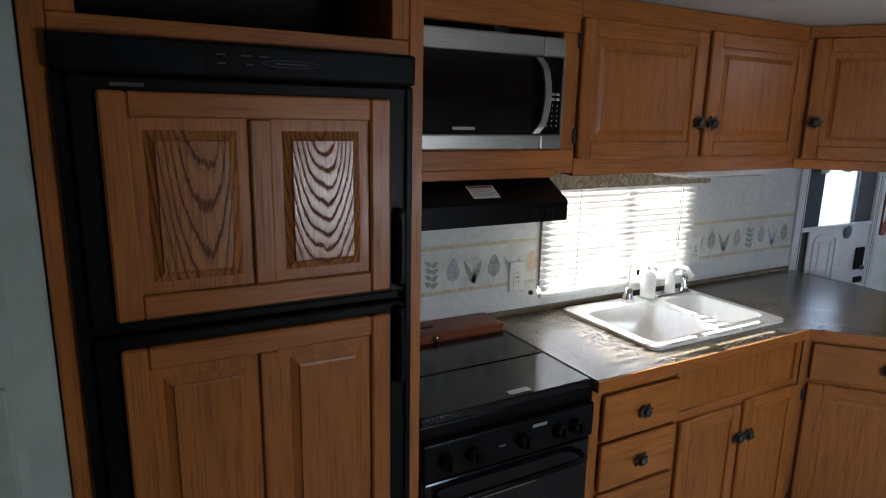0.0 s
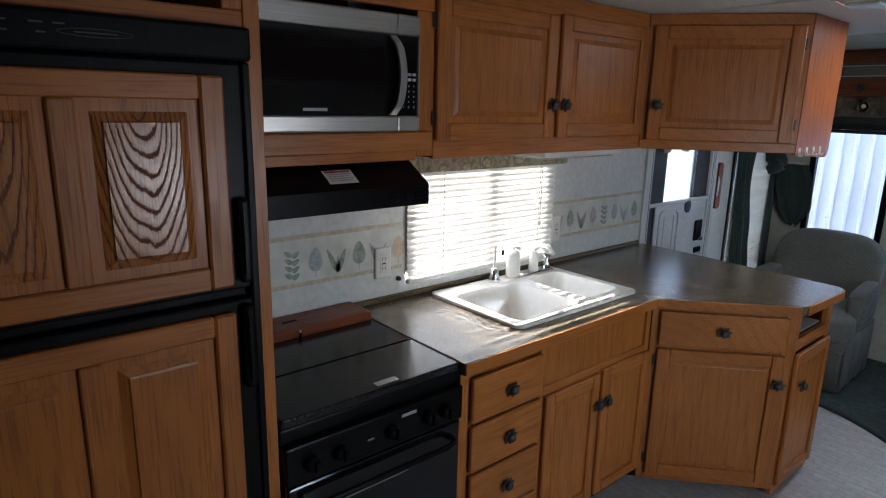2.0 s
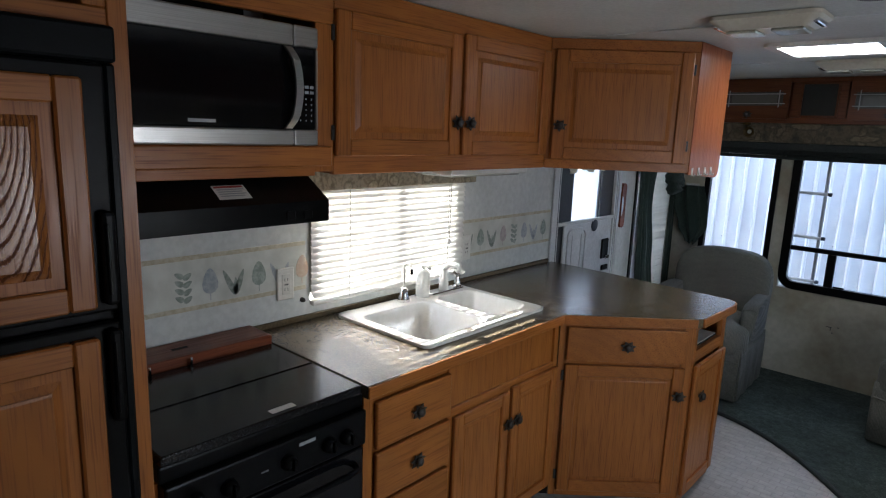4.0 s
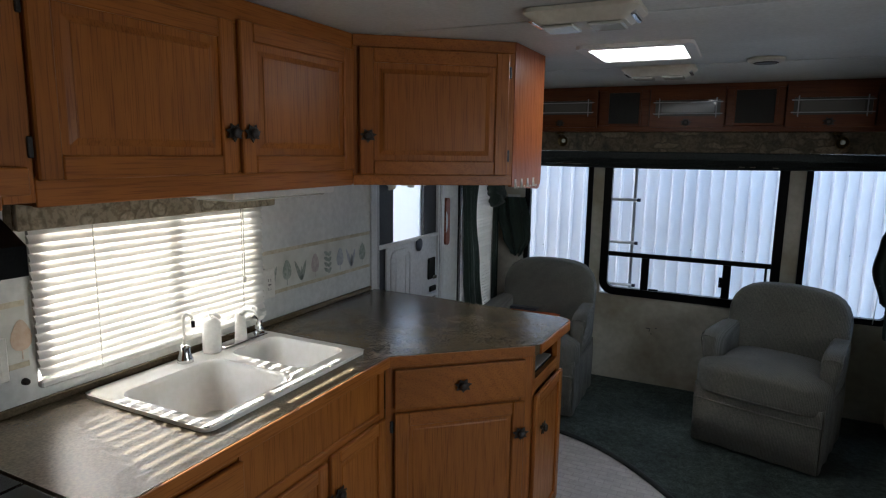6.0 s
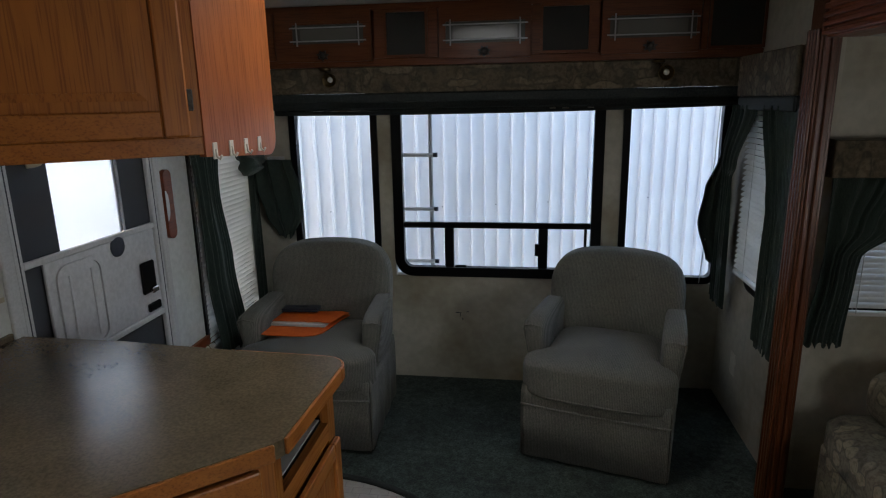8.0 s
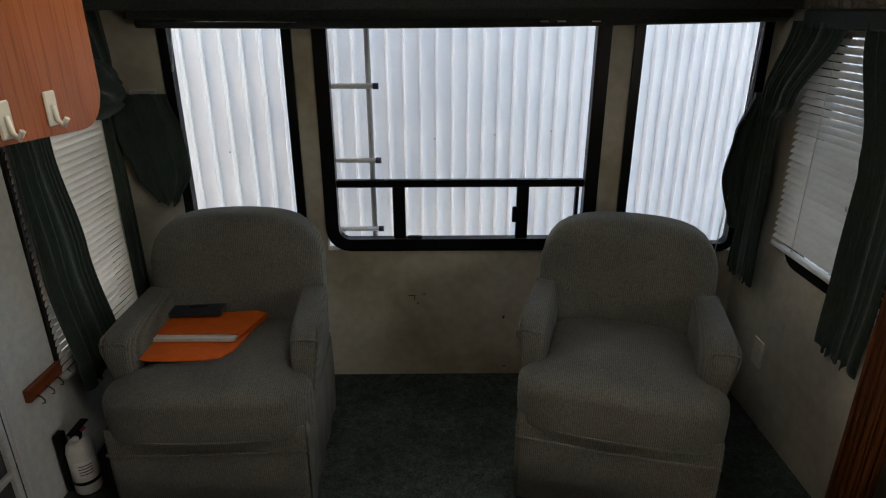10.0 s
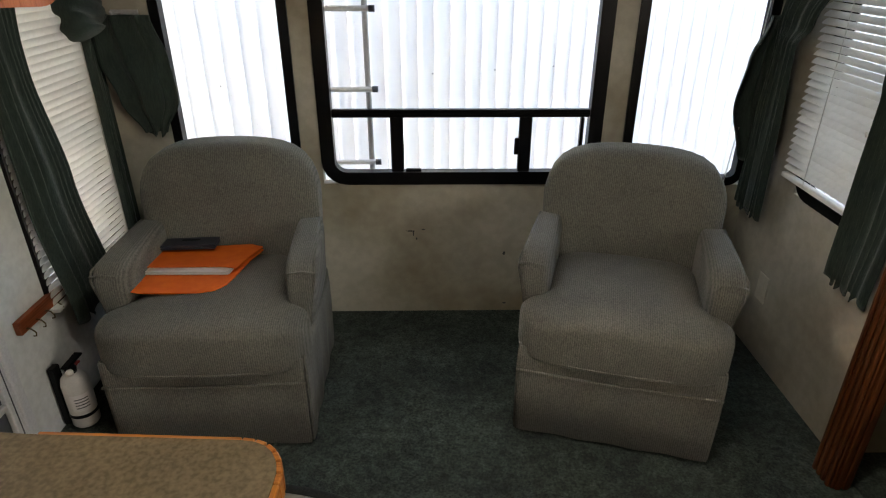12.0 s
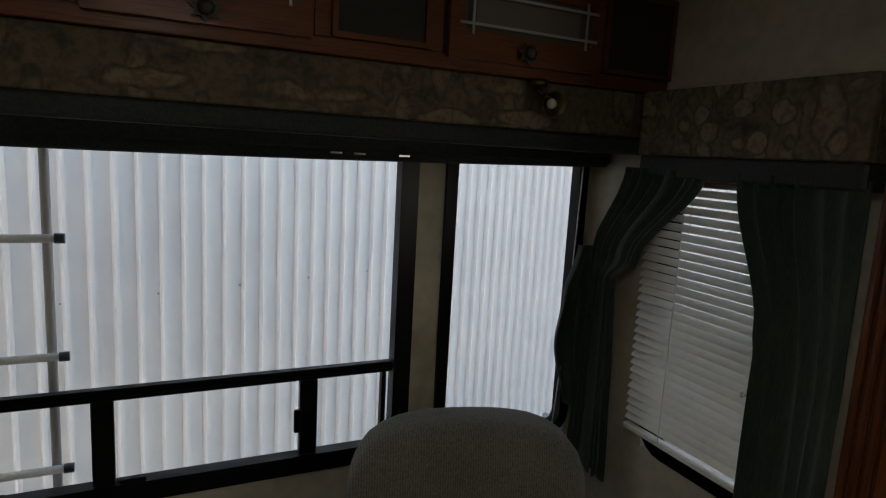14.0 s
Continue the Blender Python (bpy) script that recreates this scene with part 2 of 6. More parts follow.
LEAF_BLUE = speckled("leaf_print_blue", (0.36, 0.40, 0.45), (0.50, 0.53, 0.56), 60, 0.6, 0.02)
LEAF_TAN = speckled("leaf_print_tan", (0.55, 0.40, 0.28), (0.62, 0.50, 0.40), 60, 0.6, 0.02)
LEAF_ROSE = speckled("leaf_print_rose", (0.42, 0.37, 0.37), (0.54, 0.49, 0.48), 60, 0.6, 0.02)


def worktop(tree, b):
    vec = coords(tree)
    f, g = noise_tex(tree, vec, 9.0, 5), noise_tex(tree, vec, 140.0, 3)
    col = ramp(tree, f, [(0.3, (0.124, 0.095, 0.057)), (0.7, (0.160, 0.124, 0.076))])
    fleck = ramp(tree, g, [(0.35, (0.75, 0.74, 0.72)), (0.65, (1.15, 1.14, 1.1))])
    tree.links.new(mix(tree, 1.0, col, fleck, "MULTIPLY"), b.inputs["Base Color"])
    bump(tree, b, g, 0.04, 0.0005)


LAMINATE = mat("worktop_laminate", (0.12, 0.1, 0.08), 0.25, build=worktop, Specular_IOR_Level=0.9)
CHAIR_FABRIC = ribbed_fabric("chair_fabric", (0.078, 0.078, 0.065), (0.195, 0.190, 0.160), cords=50.0, sheen=0.06)
CURTAIN = ribbed_fabric("curtain_velvet", (0.013, 0.026, 0.020), (0.030, 0.050, 0.039), sheen=0.12)
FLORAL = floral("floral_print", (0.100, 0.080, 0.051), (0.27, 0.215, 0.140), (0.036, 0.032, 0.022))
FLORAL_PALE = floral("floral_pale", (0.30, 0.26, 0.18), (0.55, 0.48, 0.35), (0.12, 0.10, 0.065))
FLORAL_SOFA = floral("floral_sofa", (0.12, 0.11, 0.08), (0.30, 0.25, 0.18), (0.045, 0.045, 0.036))
TRIM_GREEN = speckled("dark_trim_fabric", (0.014, 0.019, 0.018), (0.028, 0.034, 0.032), 150, 0.8, 0.2)
SLAT = speckled("blind_slat", (0.68, 0.675, 0.64), (0.73, 0.725, 0.69), 50, 0.4, 0.02)
def let_light(m, share, colour):
    """Thin vinyl that lets some light through."""
    t = m.node_tree
    b, out = t.nodes["Principled BSDF"], t.nodes["Material Output"]
    tr = t.nodes.new("ShaderNodeBsdfTranslucent")
    tr.inputs[0].default_value = (*colour, 1)
    mx = t.nodes.new("ShaderNodeMixShader")
    mx.inputs[0].default_value = share
    t.links.new(b.outputs[0], mx.inputs[1])
    t.links.new(tr.outputs[0], mx.inputs[2])
    t.links.new(mx.outputs[0], out.inputs[0])


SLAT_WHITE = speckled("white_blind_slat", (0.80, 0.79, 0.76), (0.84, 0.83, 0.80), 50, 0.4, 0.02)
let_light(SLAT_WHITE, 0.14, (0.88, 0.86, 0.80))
let_light(SLAT, 0.10, (0.80, 0.82, 0.80))
# Lit copy of SLAT: sunshine put in as paler, bluer, more translucent slats.
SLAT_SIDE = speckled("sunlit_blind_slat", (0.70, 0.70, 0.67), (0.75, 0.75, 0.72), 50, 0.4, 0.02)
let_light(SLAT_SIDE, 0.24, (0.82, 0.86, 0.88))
BLIND_TAPE = mat("blind_cord", (0.55, 0.54, 0.5), 0.8)
LIGHT_BLUE = speckled("daylight_blue", (0.35, 0.42, 0.5), (0.42, 0.49, 0.56), 40, 0.7)
ORANGE = speckled("orange_folder", (0.84, 0.135, 0.012), (0.90, 0.17, 0.016), 30, 0.5, 0.05)
PAPER = speckled("paper", (0.72, 0.70, 0.68), (0.78, 0.76, 0.74), 60, 0.7)
NAVY = speckled("navy_cover", (0.018, 0.022, 0.035), (0.03, 0.035, 0.05), 80, 0.4)
LABEL_RED = mat("red_plastic", (0.35, 0.03, 0.025), 0.4)
PRINT_GREY = mat("grey_print", (0.35, 0.36, 0.37), 0.6)
PRINT_FAINT = mat("faint_print", (0.05, 0.052, 0.055), 0.6)
PRINT_DARK = mat("dark_print", (0.05, 0.05, 0.05), 0.6)
LENS = mat("lamp_lens", (0.66, 0.66, 0.58), 0.25, Transmission_Weight=0.3)
BARN_WHITE = speckled("white_metal_siding", (0.80, 0.80, 0.81), (0.84, 0.84, 0.845), 3, 0.45, 0.0, 0.5, stain=(0.92, 0.92, 0.93))
GRAVEL = speckled("gravel", (0.19, 0.185, 0.175), (0.42, 0.41, 0.385), 55, 0.9, 0.9, 3.0, 0.2, 0.02)
GLASS = mat("window_glass", (1, 1, 1), 0.0, Transmission_Weight=1.0, IOR=1.02)
FROST = mat("obscured_glass", (0.95, 0.97, 1.0), 0.35, Transmission_Weight=1.0, IOR=1.1)
CAB_GLASS = mat("cabinet_glass", (0.10, 0.10, 0.09), 0.06, Specular_IOR_Level=0.8)
CAB_GLASS_BAND = mat("etched_band", (0.15, 0.15, 0.135), 0.2)
SPEAKER = speckled("speaker_cloth", (0.018, 0.018, 0.016), (0.04, 0.04, 0.036), 400, 0.9, 0.4)


def carpet(tree, b):
    vec = coords(tree, shift=False)
    f, g = noise_tex(tree, vec, 130.0, 4, 0.7), noise_tex(tree, vec, 4.5, 4)
    col = ramp(tree, f, [(0.34, (0.012, 0.021, 0.019)), (0.66, (0.074, 0.098, 0.086))])
    tuft = ramp(tree, noise_tex(tree, vec, 32.0, 3), [(0.35, (0.62, 0.62, 0.62)), (0.65, (1.3, 1.3, 1.28))])
    col = mix(tree, 1.0, col, tuft, "MULTIPLY")
    worn = ramp(tree, g, [(0.32, (0.58, 0.60, 0.60)), (0.68, (1.25, 1.25, 1.18))])
    tree.links.new(mix(tree, 1.0, col, worn, "MULTIPLY"), b.inputs["Base Color"])
    bump(tree, b, f, 0.9, 0.008)


CARPET = mat("green_carpet", (0.05, 0.07, 0.065), 0.95, build=carpet)


def vinyl(tree, b):
    vec = coords(tree, shift=False)
    br = node(tree, "ShaderNodeTexBrick", Scale=6.6, Mortar_Size=0.012)
    br.inputs["Color1"].default_value = (0.40, 0.37, 0.34, 1)
    br.inputs["Color2"].default_value = (0.46, 0.43, 0.40, 1)
    br.inputs["Mortar"].default_value = (0.33, 0.30, 0.28, 1)
    tree.links.new(vec, br.inputs["Vector"])
    f = ramp(tree, noise_tex(tree, vec, 30.0, 4), [(0.3, (0.85, 0.85, 0.85)), (0.7, (1.1, 1.1, 1.1))])
    tree.links.new(mix(tree, 1.0, br.outputs["Color"], f, "MULTIPLY"), b.inputs["Base Color"])
    bump(tree, b, br.outputs["Fac"], -0.2, 0.001)


VINYL = mat("vinyl_floor", (0.42, 0.4, 0.37), 0.4, build=vinyl)
# Emission stands in for daylight through the dome, which is no lamp.
SKYLIGHT = mat("roof_vent_dome", (0.85, 0.85, 0.82), 0.4, Emission_Color=(1.0, 0.98, 0.93, 1), Emission_Strength=1.6)

# ---- building helpers ----
BASE = {}


def frame_at(origin, u, n):
    """A frame with u along a face, v up and n out of it."""
    u, n = Vector(u).normalized(), Vector(n).normalized()
    v = n.cross(u)
    return Matrix(((u.x, v.x, n.x, origin[0]), (u.y, v.y, n.y, origin[1]), (u.z, v.z, n.z, origin[2]), (0, 0, 0, 1)))


WORLD = Matrix.Identity(4)


def block(bm, lo, hi, F=WORLD, bevel=0.0, seg=1):
    """A box between two corners of a frame, with its edges rounded off."""
    lo, hi = [min(a, b) for a, b in zip(lo, hi)], [max(a, b) for a, b in zip(lo, hi)]
    tmp = bmesh.new() if bevel else bm
    vs = [tmp.verts.new((x, y, z)) for z in (lo[2], hi[2]) for y in (lo[1], hi[1]) for x in (lo[0], hi[0])]
    for q in ((0, 2, 3, 1), (4, 5, 7, 6), (0, 1, 5, 4), (2, 6, 7, 3), (0, 4, 6, 2), (1, 3, 7, 5)):
        tmp.faces.new([vs[i] for i in q])
    if bevel:
        bmesh.ops.bevel(tmp, geom=tmp.edges[:], offset=min(bevel, 0.49 * min(h - l for l, h in zip(lo, hi))), segments=seg, affect="EDGES", profile=0.5)
        append(bm, tmp, F)
    else:
        for v in vs:
            v.co = F @ v.co
    return bm


def append(bm, tmp, F=WORLD):
    made = {v: bm.verts.new(F @ v.co) for v in tmp.verts}
    for f in tmp.faces:
        g = bm.faces.new([made[v] for v in f.verts])
        g.smooth = f.smooth
    tmp.free()


def boxed(lo, hi, F=WORLD, bevel=0.0, seg=1):
    return block(bmesh.new(), lo, hi, F, bevel, seg)


def rounded(w0, w1, h0, h1, r, seg=5):
    """The outline of a rectangle with round corners."""
    pts = []
    for cx, cy, a in ((w1 - r, h1 - r, 0), (w0 + r, h1 - r, 90), (w0 + r, h0 + r, 180), (w1 - r, h0 + r, 270)):
        for i in range(seg + 1):
            t = radians(a + 90 * i / seg)
            pts.append((cx + r * math.cos(t), cy + r * math.sin(t)))
    return pts


def ring(bm, outer, inner, n0, n1, F=WORLD):
    """A frame of constant depth between two outlines with as many points."""
    k = len(outer)
    rows = [[bm.verts.new(F @ Vector((*p, n))) for p in line] for line, n in ((outer, n0), (outer, n1), (inner, n1), (inner, n0))]
    for a in range(4):
        b = (a + 1) % 4
        for i in range(k):
            j = (i + 1) % k
            bm.faces.new((rows[a][i], rows[a][j], rows[b][j], rows[b][i]))
    return bm


def slab(bm, line, n0, n1, F=WORLD):
    """A plate of any outline."""
    a = [bm.verts.new(F @ Vector((*p, n0))) for p in line]
    b = [bm.verts.new(F @ Vector((*p, n1))) for p in line]
    bm.faces.new(a[::-1]), bm.faces.new(b)
    for i in range(len(line)):
        j = (i + 1) % len(line)
        bm.faces.new((a[i], a[j], b[j], b[i]))
    return bm


def lathe(bm, profile, centre, axis=(0, 0, 1), seg=20):
    """A turned shape: radius and height pairs about an axis."""
    q = Vector((0, 0, 1)).rotation_difference(Vector(axis)).to_matrix().to_4x4()
    F = Matrix.Translation(centre) @ q
    rows = []
    for r, h in profile:
        rows.append([bm.verts.new(F @ Vector((r * math.cos(2 * math.pi * i / seg), r * math.sin(2 * math.pi * i / seg), h))) for i in range(seg)])
    for a, b in zip(rows, rows[1:]):
        for i in range(seg):
            f = bm.faces.new((a[i], a[(i + 1) % seg], b[(i + 1) % seg], b[i]))
            f.smooth = True
    bm.faces.new(rows[0][::-1]), bm.faces.new(rows[-1])
    return bm


def tube(bm, pts, r, seg=8):
    """A round bar along a line of points."""
    pts = [Vector(p) for p in pts]
    rows = []
    for i, p in enumerate(pts):
        d = (pts[min(i + 1, len(pts) - 1)] - pts[max(i - 1, 0)]).normalized()
        q = Vector((0, 0, 1)).rotation_difference(d)
        rows.append([bm.verts.new(p + q @ Vector((r * math.cos(2 * math.pi * k / seg), r * math.sin(2 * math.pi * k / seg), 0))) for k in range(seg)])
    for a, b in zip(rows, rows[1:]):
        for k in range(seg):
            f = bm.faces.new((a[k], a[(k + 1) % seg], b[(k + 1) % seg], b[k]))
            f.smooth = True
    bm.faces.new(rows[0][::-1]), bm.faces.new(rows[-1])
    return bm


def mesh_of(name, bm, material):
    bmesh.ops.recalc_face_normals(bm, faces=bm.faces[:])
    me = bpy.data.meshes.new(name)
    bm.to_mesh(me)
    bm.free()
    me.materials.append(material)
    return me


def thing(name, at, label="", category="", group="", kind=""):
    """A thing: an empty at its base, under which its parts go."""
    ob = new(name)
    ob.empty_display_size = 0.05
    ob.location = at
    BASE[ob] = Vector(at)
    return tagged(ob, label, category, group, kind)


def part(name, bm, material, parent, label=""):
    at = BASE[parent]
    for v in bm.verts:
        v.co -= at
    ob = new(name, mesh_of(name, bm, material))
    ob.parent = parent
    BASE[ob] = at
    return tagged(ob, label)


def solo(name, bm, material, at, label, category, group="", kind=""):
    """A thing that is one mesh."""
    for v in bm.verts:
        v.co -= Vector(at)
    ob = new(name, mesh_of(name, bm, material))
    ob.location = at
    BASE[ob] = Vector(at)
    return tagged(ob, label, category, group, kind)


def shared(name, me, parent, loc, rot=None):
    """One of many alike pieces on one mesh."""
    ob = new(name, me)
    ob.parent = parent
    ob.location = Vector(loc) - BASE[parent]
    if rot:
        ob.rotation_euler = rot
    return ob


def pierced(lo, hi, holes, axis):
    """A wall between two corners, thin along an axis, with openings (a0, a1, z0, z1) in it."""
    k = 1 - axis
    aa = sorted({lo[k], hi[k], *[h[0] for h in holes], *[h[1] for h in holes]})
    zz = sorted({lo[2], hi[2], *[h[2] for h in holes], *[h[3] for h in holes]})
    bm = bmesh.new()
    solid = lambda a, z: not any(h[0] < a < h[1] and h[2] < z < h[3] for h in holes)
    for a0, a1 in zip(aa, aa[1:]):
        run = None
        for z0, z1 in zip(zz, zz[1:]):
            if solid((a0 + a1) / 2, (z0 + z1) / 2):
                run = (run[0], z1) if run else (z0, z1)
            if run and (not solid((a0 + a1) / 2, (z0 + z1) / 2) or z1 == zz[-1]):
                p, q = [0, 0, run[0]], [0, 0, run[1]]
                p[axis], q[axis], p[k], q[k] = lo[axis], hi[axis], a0, a1
                block(bm, p, q)
                run = None
    return bm


def structure(name, bm, material, label):
    return solo(name, bm, material, (0, 0, 0), label, name.split("_")[0], kind="structure")


# ---- the shell ----
W, REAR, TOP = 2.51, 4.825, 1.976           # width, rear wall, ceiling
KWIN = (1.55, 2.37, 0.935, 1.40)            # kitchen window: y, y, z, z
DOOR = (3.22, 3.96, 0.0, 1.86)
LWIN = (4.22, 4.76, 0.40, 1.50)
RWIN = (3.99, 4.50, 0.69, 1.50)
SLIDE = (0.30, 3.94, 0.0, 1.74)
HOLES_REAR = [(0.256, 0.734, 0.601, 1.619), (0.811, 1.897, 0.611, 1.619), (1.986, 2.484, 0.601, 1.619)]
structure("wall_left", pierced((-0.05, -1.5, 0), (0, REAR + 0.05, TOP), [KWIN, DOOR, LWIN], 0), WALL_KITCHEN, "pale vinyl wallpaper on the kitchen side wall")
structure("wall_rear", pierced((-0.0, REAR, 0), (W, REAR + 0.05, TOP), HOLES_REAR, 1), WALL, "cream vinyl rear wall with scuffs and stains")
structure("wall_right", pierced((W, -1.5, 0), (W + 0.05, REAR + 0.05, TOP), [RWIN, SLIDE], 0), WALL, "cream vinyl side wall")
structure("wall_front", boxed((0, -1.55, 0), (W, -1.5, TOP)), WALL, "plain wall closing the front end")
structure("wall_partition", boxed((0.0, -0.06, 0), (0.69, -0.004, TOP)), WALL_PALE, "pale green vinyl partition beside the refrigerator")
structure("wall_bath", boxed((0.63, -1.5, 0), (0.69, -0.06, TOP)), WALL_PALE, "pale green vinyl partition wall")
structure("ceiling", boxed((-0.05, -1.55, TOP), (W + 0.05, REAR + 0.05, TOP + 0.03)), CEILING, "off-white vinyl ceiling panels with thin seams")
structure("floor", boxed((-0.05, -1.55, -0.06), (W + 0.05, REAR + 0.05, 0)), VINYL, "pale tile-patterned vinyl floor")
SX, SZ = 3.32, 1.72                          # the slide-out
structure("wall_slide_end", pierced((W + 0.05, SLIDE[1], 0.03), (SX, SLIDE[1] + 0.05, SZ), [(2.62, 3.14, 0.78, 1.30)], 1), WALL, "cream vinyl end wall of the slide-out")
structure("wall_slide_back", pierced((SX, SLIDE[0] - 0.05, 0.03), (SX + 0.05, SLIDE[1] + 0.05, SZ), [(0.98, 2.12, 0.82, 1.42)], 0), WALL, "cream vinyl back wall of the slide-out")
structure("wall_slide_front", boxed((W + 0.05, SLIDE[0] - 0.05, 0.03), (SX, SLIDE[0], SZ)), WALL, "plain end wall of the slide-out")
# Out of view; the overhang is added to keep sun off the rear windows.
structure("roof", boxed((-0.12, -1.6, TOP + 0.031), (W + 0.12, REAR + 0.36, TOP + 0.12), bevel=0.02), BARN_WHITE, "unseen white vehicle roof, rear overhang added to block the sun")
structure("ceiling_slide", boxed((W + 0.05, SLIDE[0] - 0.05, SZ), (SX + 0.05, SLIDE[1] + 0.05, SZ + 0.03)), CEILING, "off-white slide-out ceiling")
structure("floor_slide", boxed((W - 0.0, SLIDE[0] - 0.05, -0.02), (SX + 0.05, SLIDE[1] + 0.05, 0.03)), CARPET, "dark green slide-out carpet")

# carpet of the lounge, with a rounded front edge
edge = [(0.0, 3.86), (0.35, 3.858)]
for i in range(25):
    t = i / 24
    x = 0.70 + (W - 0.70) * t
    edge.append((x, 3.85 - 0.46 * ((x - 0.70) / 0.8) ** 2))
line = edge + [(W, REAR), (0.0, REAR)]
carpet_ob = solo("carpet", slab(bmesh.new(), line, 0.0, 0.012), CARPET, (0, 0, 0), "dark green cut-pile carpet with a curved edge", "carpet", kind="structure")
bm = bmesh.new()
tube(bm, [(x, y, 0.008) for x, y in edge], 0.013, 8)
solo("trim_carpet", bm, TRIM_GREEN, (0, 0, 0), "dark bound edge of the carpet", "trim", kind="structure")

# ceiling seams
for i, y in enumerate((2.55, 3.72)):
    solo("trim_ceiling", boxed((0.0, y, TOP - 0.004), (W, y + 0.012, TOP - 0.0005)), CEILING, (0, 0, 0), "thin ceiling seam strip", "trim", kind="structure")

# ---- cabinet parts ----
def knob(parent, F, u, v, n):
    """A dark leaf-shaped bronze pull."""
    k = part("knob", lathe(bmesh.new(), [(0.007, 0), (0.006, 0.012), (0.013, 0.015), (0.016, 0.021), (0.011, 0.028), (0.002, 0.029)], F @ Vector((u, v, n)), F.col[2].xyz, 12), BRONZE, parent, "dark bronze knob")
    pts = []
    for i in range(14):
        r = 0.031 if i % 2 == 0 else 0.019
        t = 2 * math.pi * i / 14 + 0.2
        pts.append((u + r * math.cos(t) * 1.05, v + r * math.sin(t) * 0.85))
    part("leaf_plate", slab(bmesh.new(), pts, n + 0.010, n + 0.014, F), BRONZE, k, "leaf-shaped bronze plate")
    return k


def hinge(parent, F, u, v, n):
    part("hinge", boxed((u - 0.006, v - 0.022, n), (u + 0.006, v + 0.022, n + 0.006), F, 0.002), BRONZE, parent, "dark hinge")


def framed_door(parent, F, u0, u1, v0, v1, n=0.0, along="y", panels=1, rail=0.052, raised=True, knob_at=None, hinges=None, name="door", thick=0.018, wood=None):
    """A cabinet door: stiles, rails and one or two raised panels."""
    mh = OAK_Y if along == "y" else OAK_X
    d = part(name, boxed((u0 + 0.004, v0 + 0.004, n + 0.0005), (u1 - 0.004, v1 - 0.004, n + thick * 0.45), F), OAK_Z, parent)
    for a, b in ((u0, u0 + rail), (u1 - rail, u1)):
        part("stile", boxed((a, v0, n + 0.001), (b, v1, n + thick), F, 0.004), OAK_Z, d)
    for a, b in ((v0, v0 + rail), (v1 - rail, v1)):
        part("rail", boxed((u0 + rail + 0.0005, a, n + 0.0012), (u1 - rail - 0.0005, b, n + thick - 0.0008), F, 0.003), mh, d)
    inner = [(u0 + rail, u1 - rail)]
    if panels == 2:
        m = (u0 + u1) / 2
        part("muntin", boxed((m - rail * 0.45, v0 + rail + 0.0005, n + 0.001), (m + rail * 0.45, v1 - rail - 0.0005, n + thick - 0.0006), F, 0.003), OAK_Z, d)
        inner = [(u0 + rail, m - rail * 0.45), (m + rail * 0.45, u1 - rail)]
    for side, (a, b) in enumerate(inner):
        bm = bmesh.new()
        g = 0.005
        s = 0.036 if raised else 0.016
        o = [(a + g, v0 + rail + g), (b - g, v0 + rail + g), (b - g, v1 - rail - g), (a + g, v1 - rail - g)]
        i = [(a + s, v0 + rail + s), (b - s, v0 + rail + s), (b - s, v1 - rail - s), (a + s, v1 - rail - s)]
        low, high = n + thick * 0.22, n + thick * (0.95 if raised else 0.55)
        step = [(a + g + 0.004, v0 + rail + g + 0.004), (b - g - 0.004, v0 + rail + g + 0.004), (b - g - 0.004, v1 - rail - g - 0.004), (a + g + 0.004, v1 - rail - g - 0.004)]
        rows = [[bm.verts.new(F @ Vector((*p, z))) for p in l] for l, z in ((o, n + 0.002), (o, low), (step, low), (i, high - 0.0035), (i, high - 0.0012), ([(x * 0.985 + (a + b) / 2 * 0.015, y * 0.985 + (v0 + v1) / 2 * 0.015) for x, y in i], high))]
        for p, q in zip(rows, rows[1:]):
            for k in range(4):
                bm.faces.new((p[k], p[(k + 1) % 4], q[(k + 1) % 4], q[k]))
        bm.faces.new(rows[-1])
        part("panel", bm, wood[side] if wood else OAK_Z, d)
    if knob_at:
        knob(d, F, knob_at[0], knob_at[1], n + thick)
    for h in hinges or ():
        hinge(d, F, h[0], h[1], n)
    return d


def drawer_front(parent, F, u0, u1, v0, v1, along="y", n=0.0, knob_on=True):
    mh = OAK_Y if along == "y" else OAK_X
    d = part("drawer", boxed((u0, v0, n + 0.001), (u1, v1, n + 0.018), F, 0.005, 2), mh, parent)
    if knob_on:
        knob(d, F, (u0 + u1) / 2, (v0 + v1) / 2, n + 0.018)
    return d


# ---- refrigerator and its cabinet ----
FX = 0.70
F = frame_at((FX, 0, 0), (0, 1, 0), (1, 0, 0))
cab = thing("refrigerator_cabinet", (0.35, 0.34, 0), "tall honey oak cabinet built round the refrigerator", "cabinet")
part("side_panel", boxed((0.0, 0.0, 0), (FX - 0.02, 0.016, TOP - 0.003)), OAK_Z, cab)
part("side_panel", boxed((0.0, 0.667, 0), (FX - 0.02, 0.683, TOP - 0.003)), OAK_Z, cab)
part("stile", boxed((0.0, 0, -0.02), (0.036, TOP - 0.003, 0.0), F, 0.002), OAK_Z, cab)
part("stile", boxed((0.652, 0, -0.02), (0.684, TOP - 0.003, 0.0), F, 0.002), OAK_Z, cab)
part("rail", boxed((0.0365, 1.722, -0.02), (0.6515, 1.757, -0.001), F, 0.002), OAK_Y, cab)
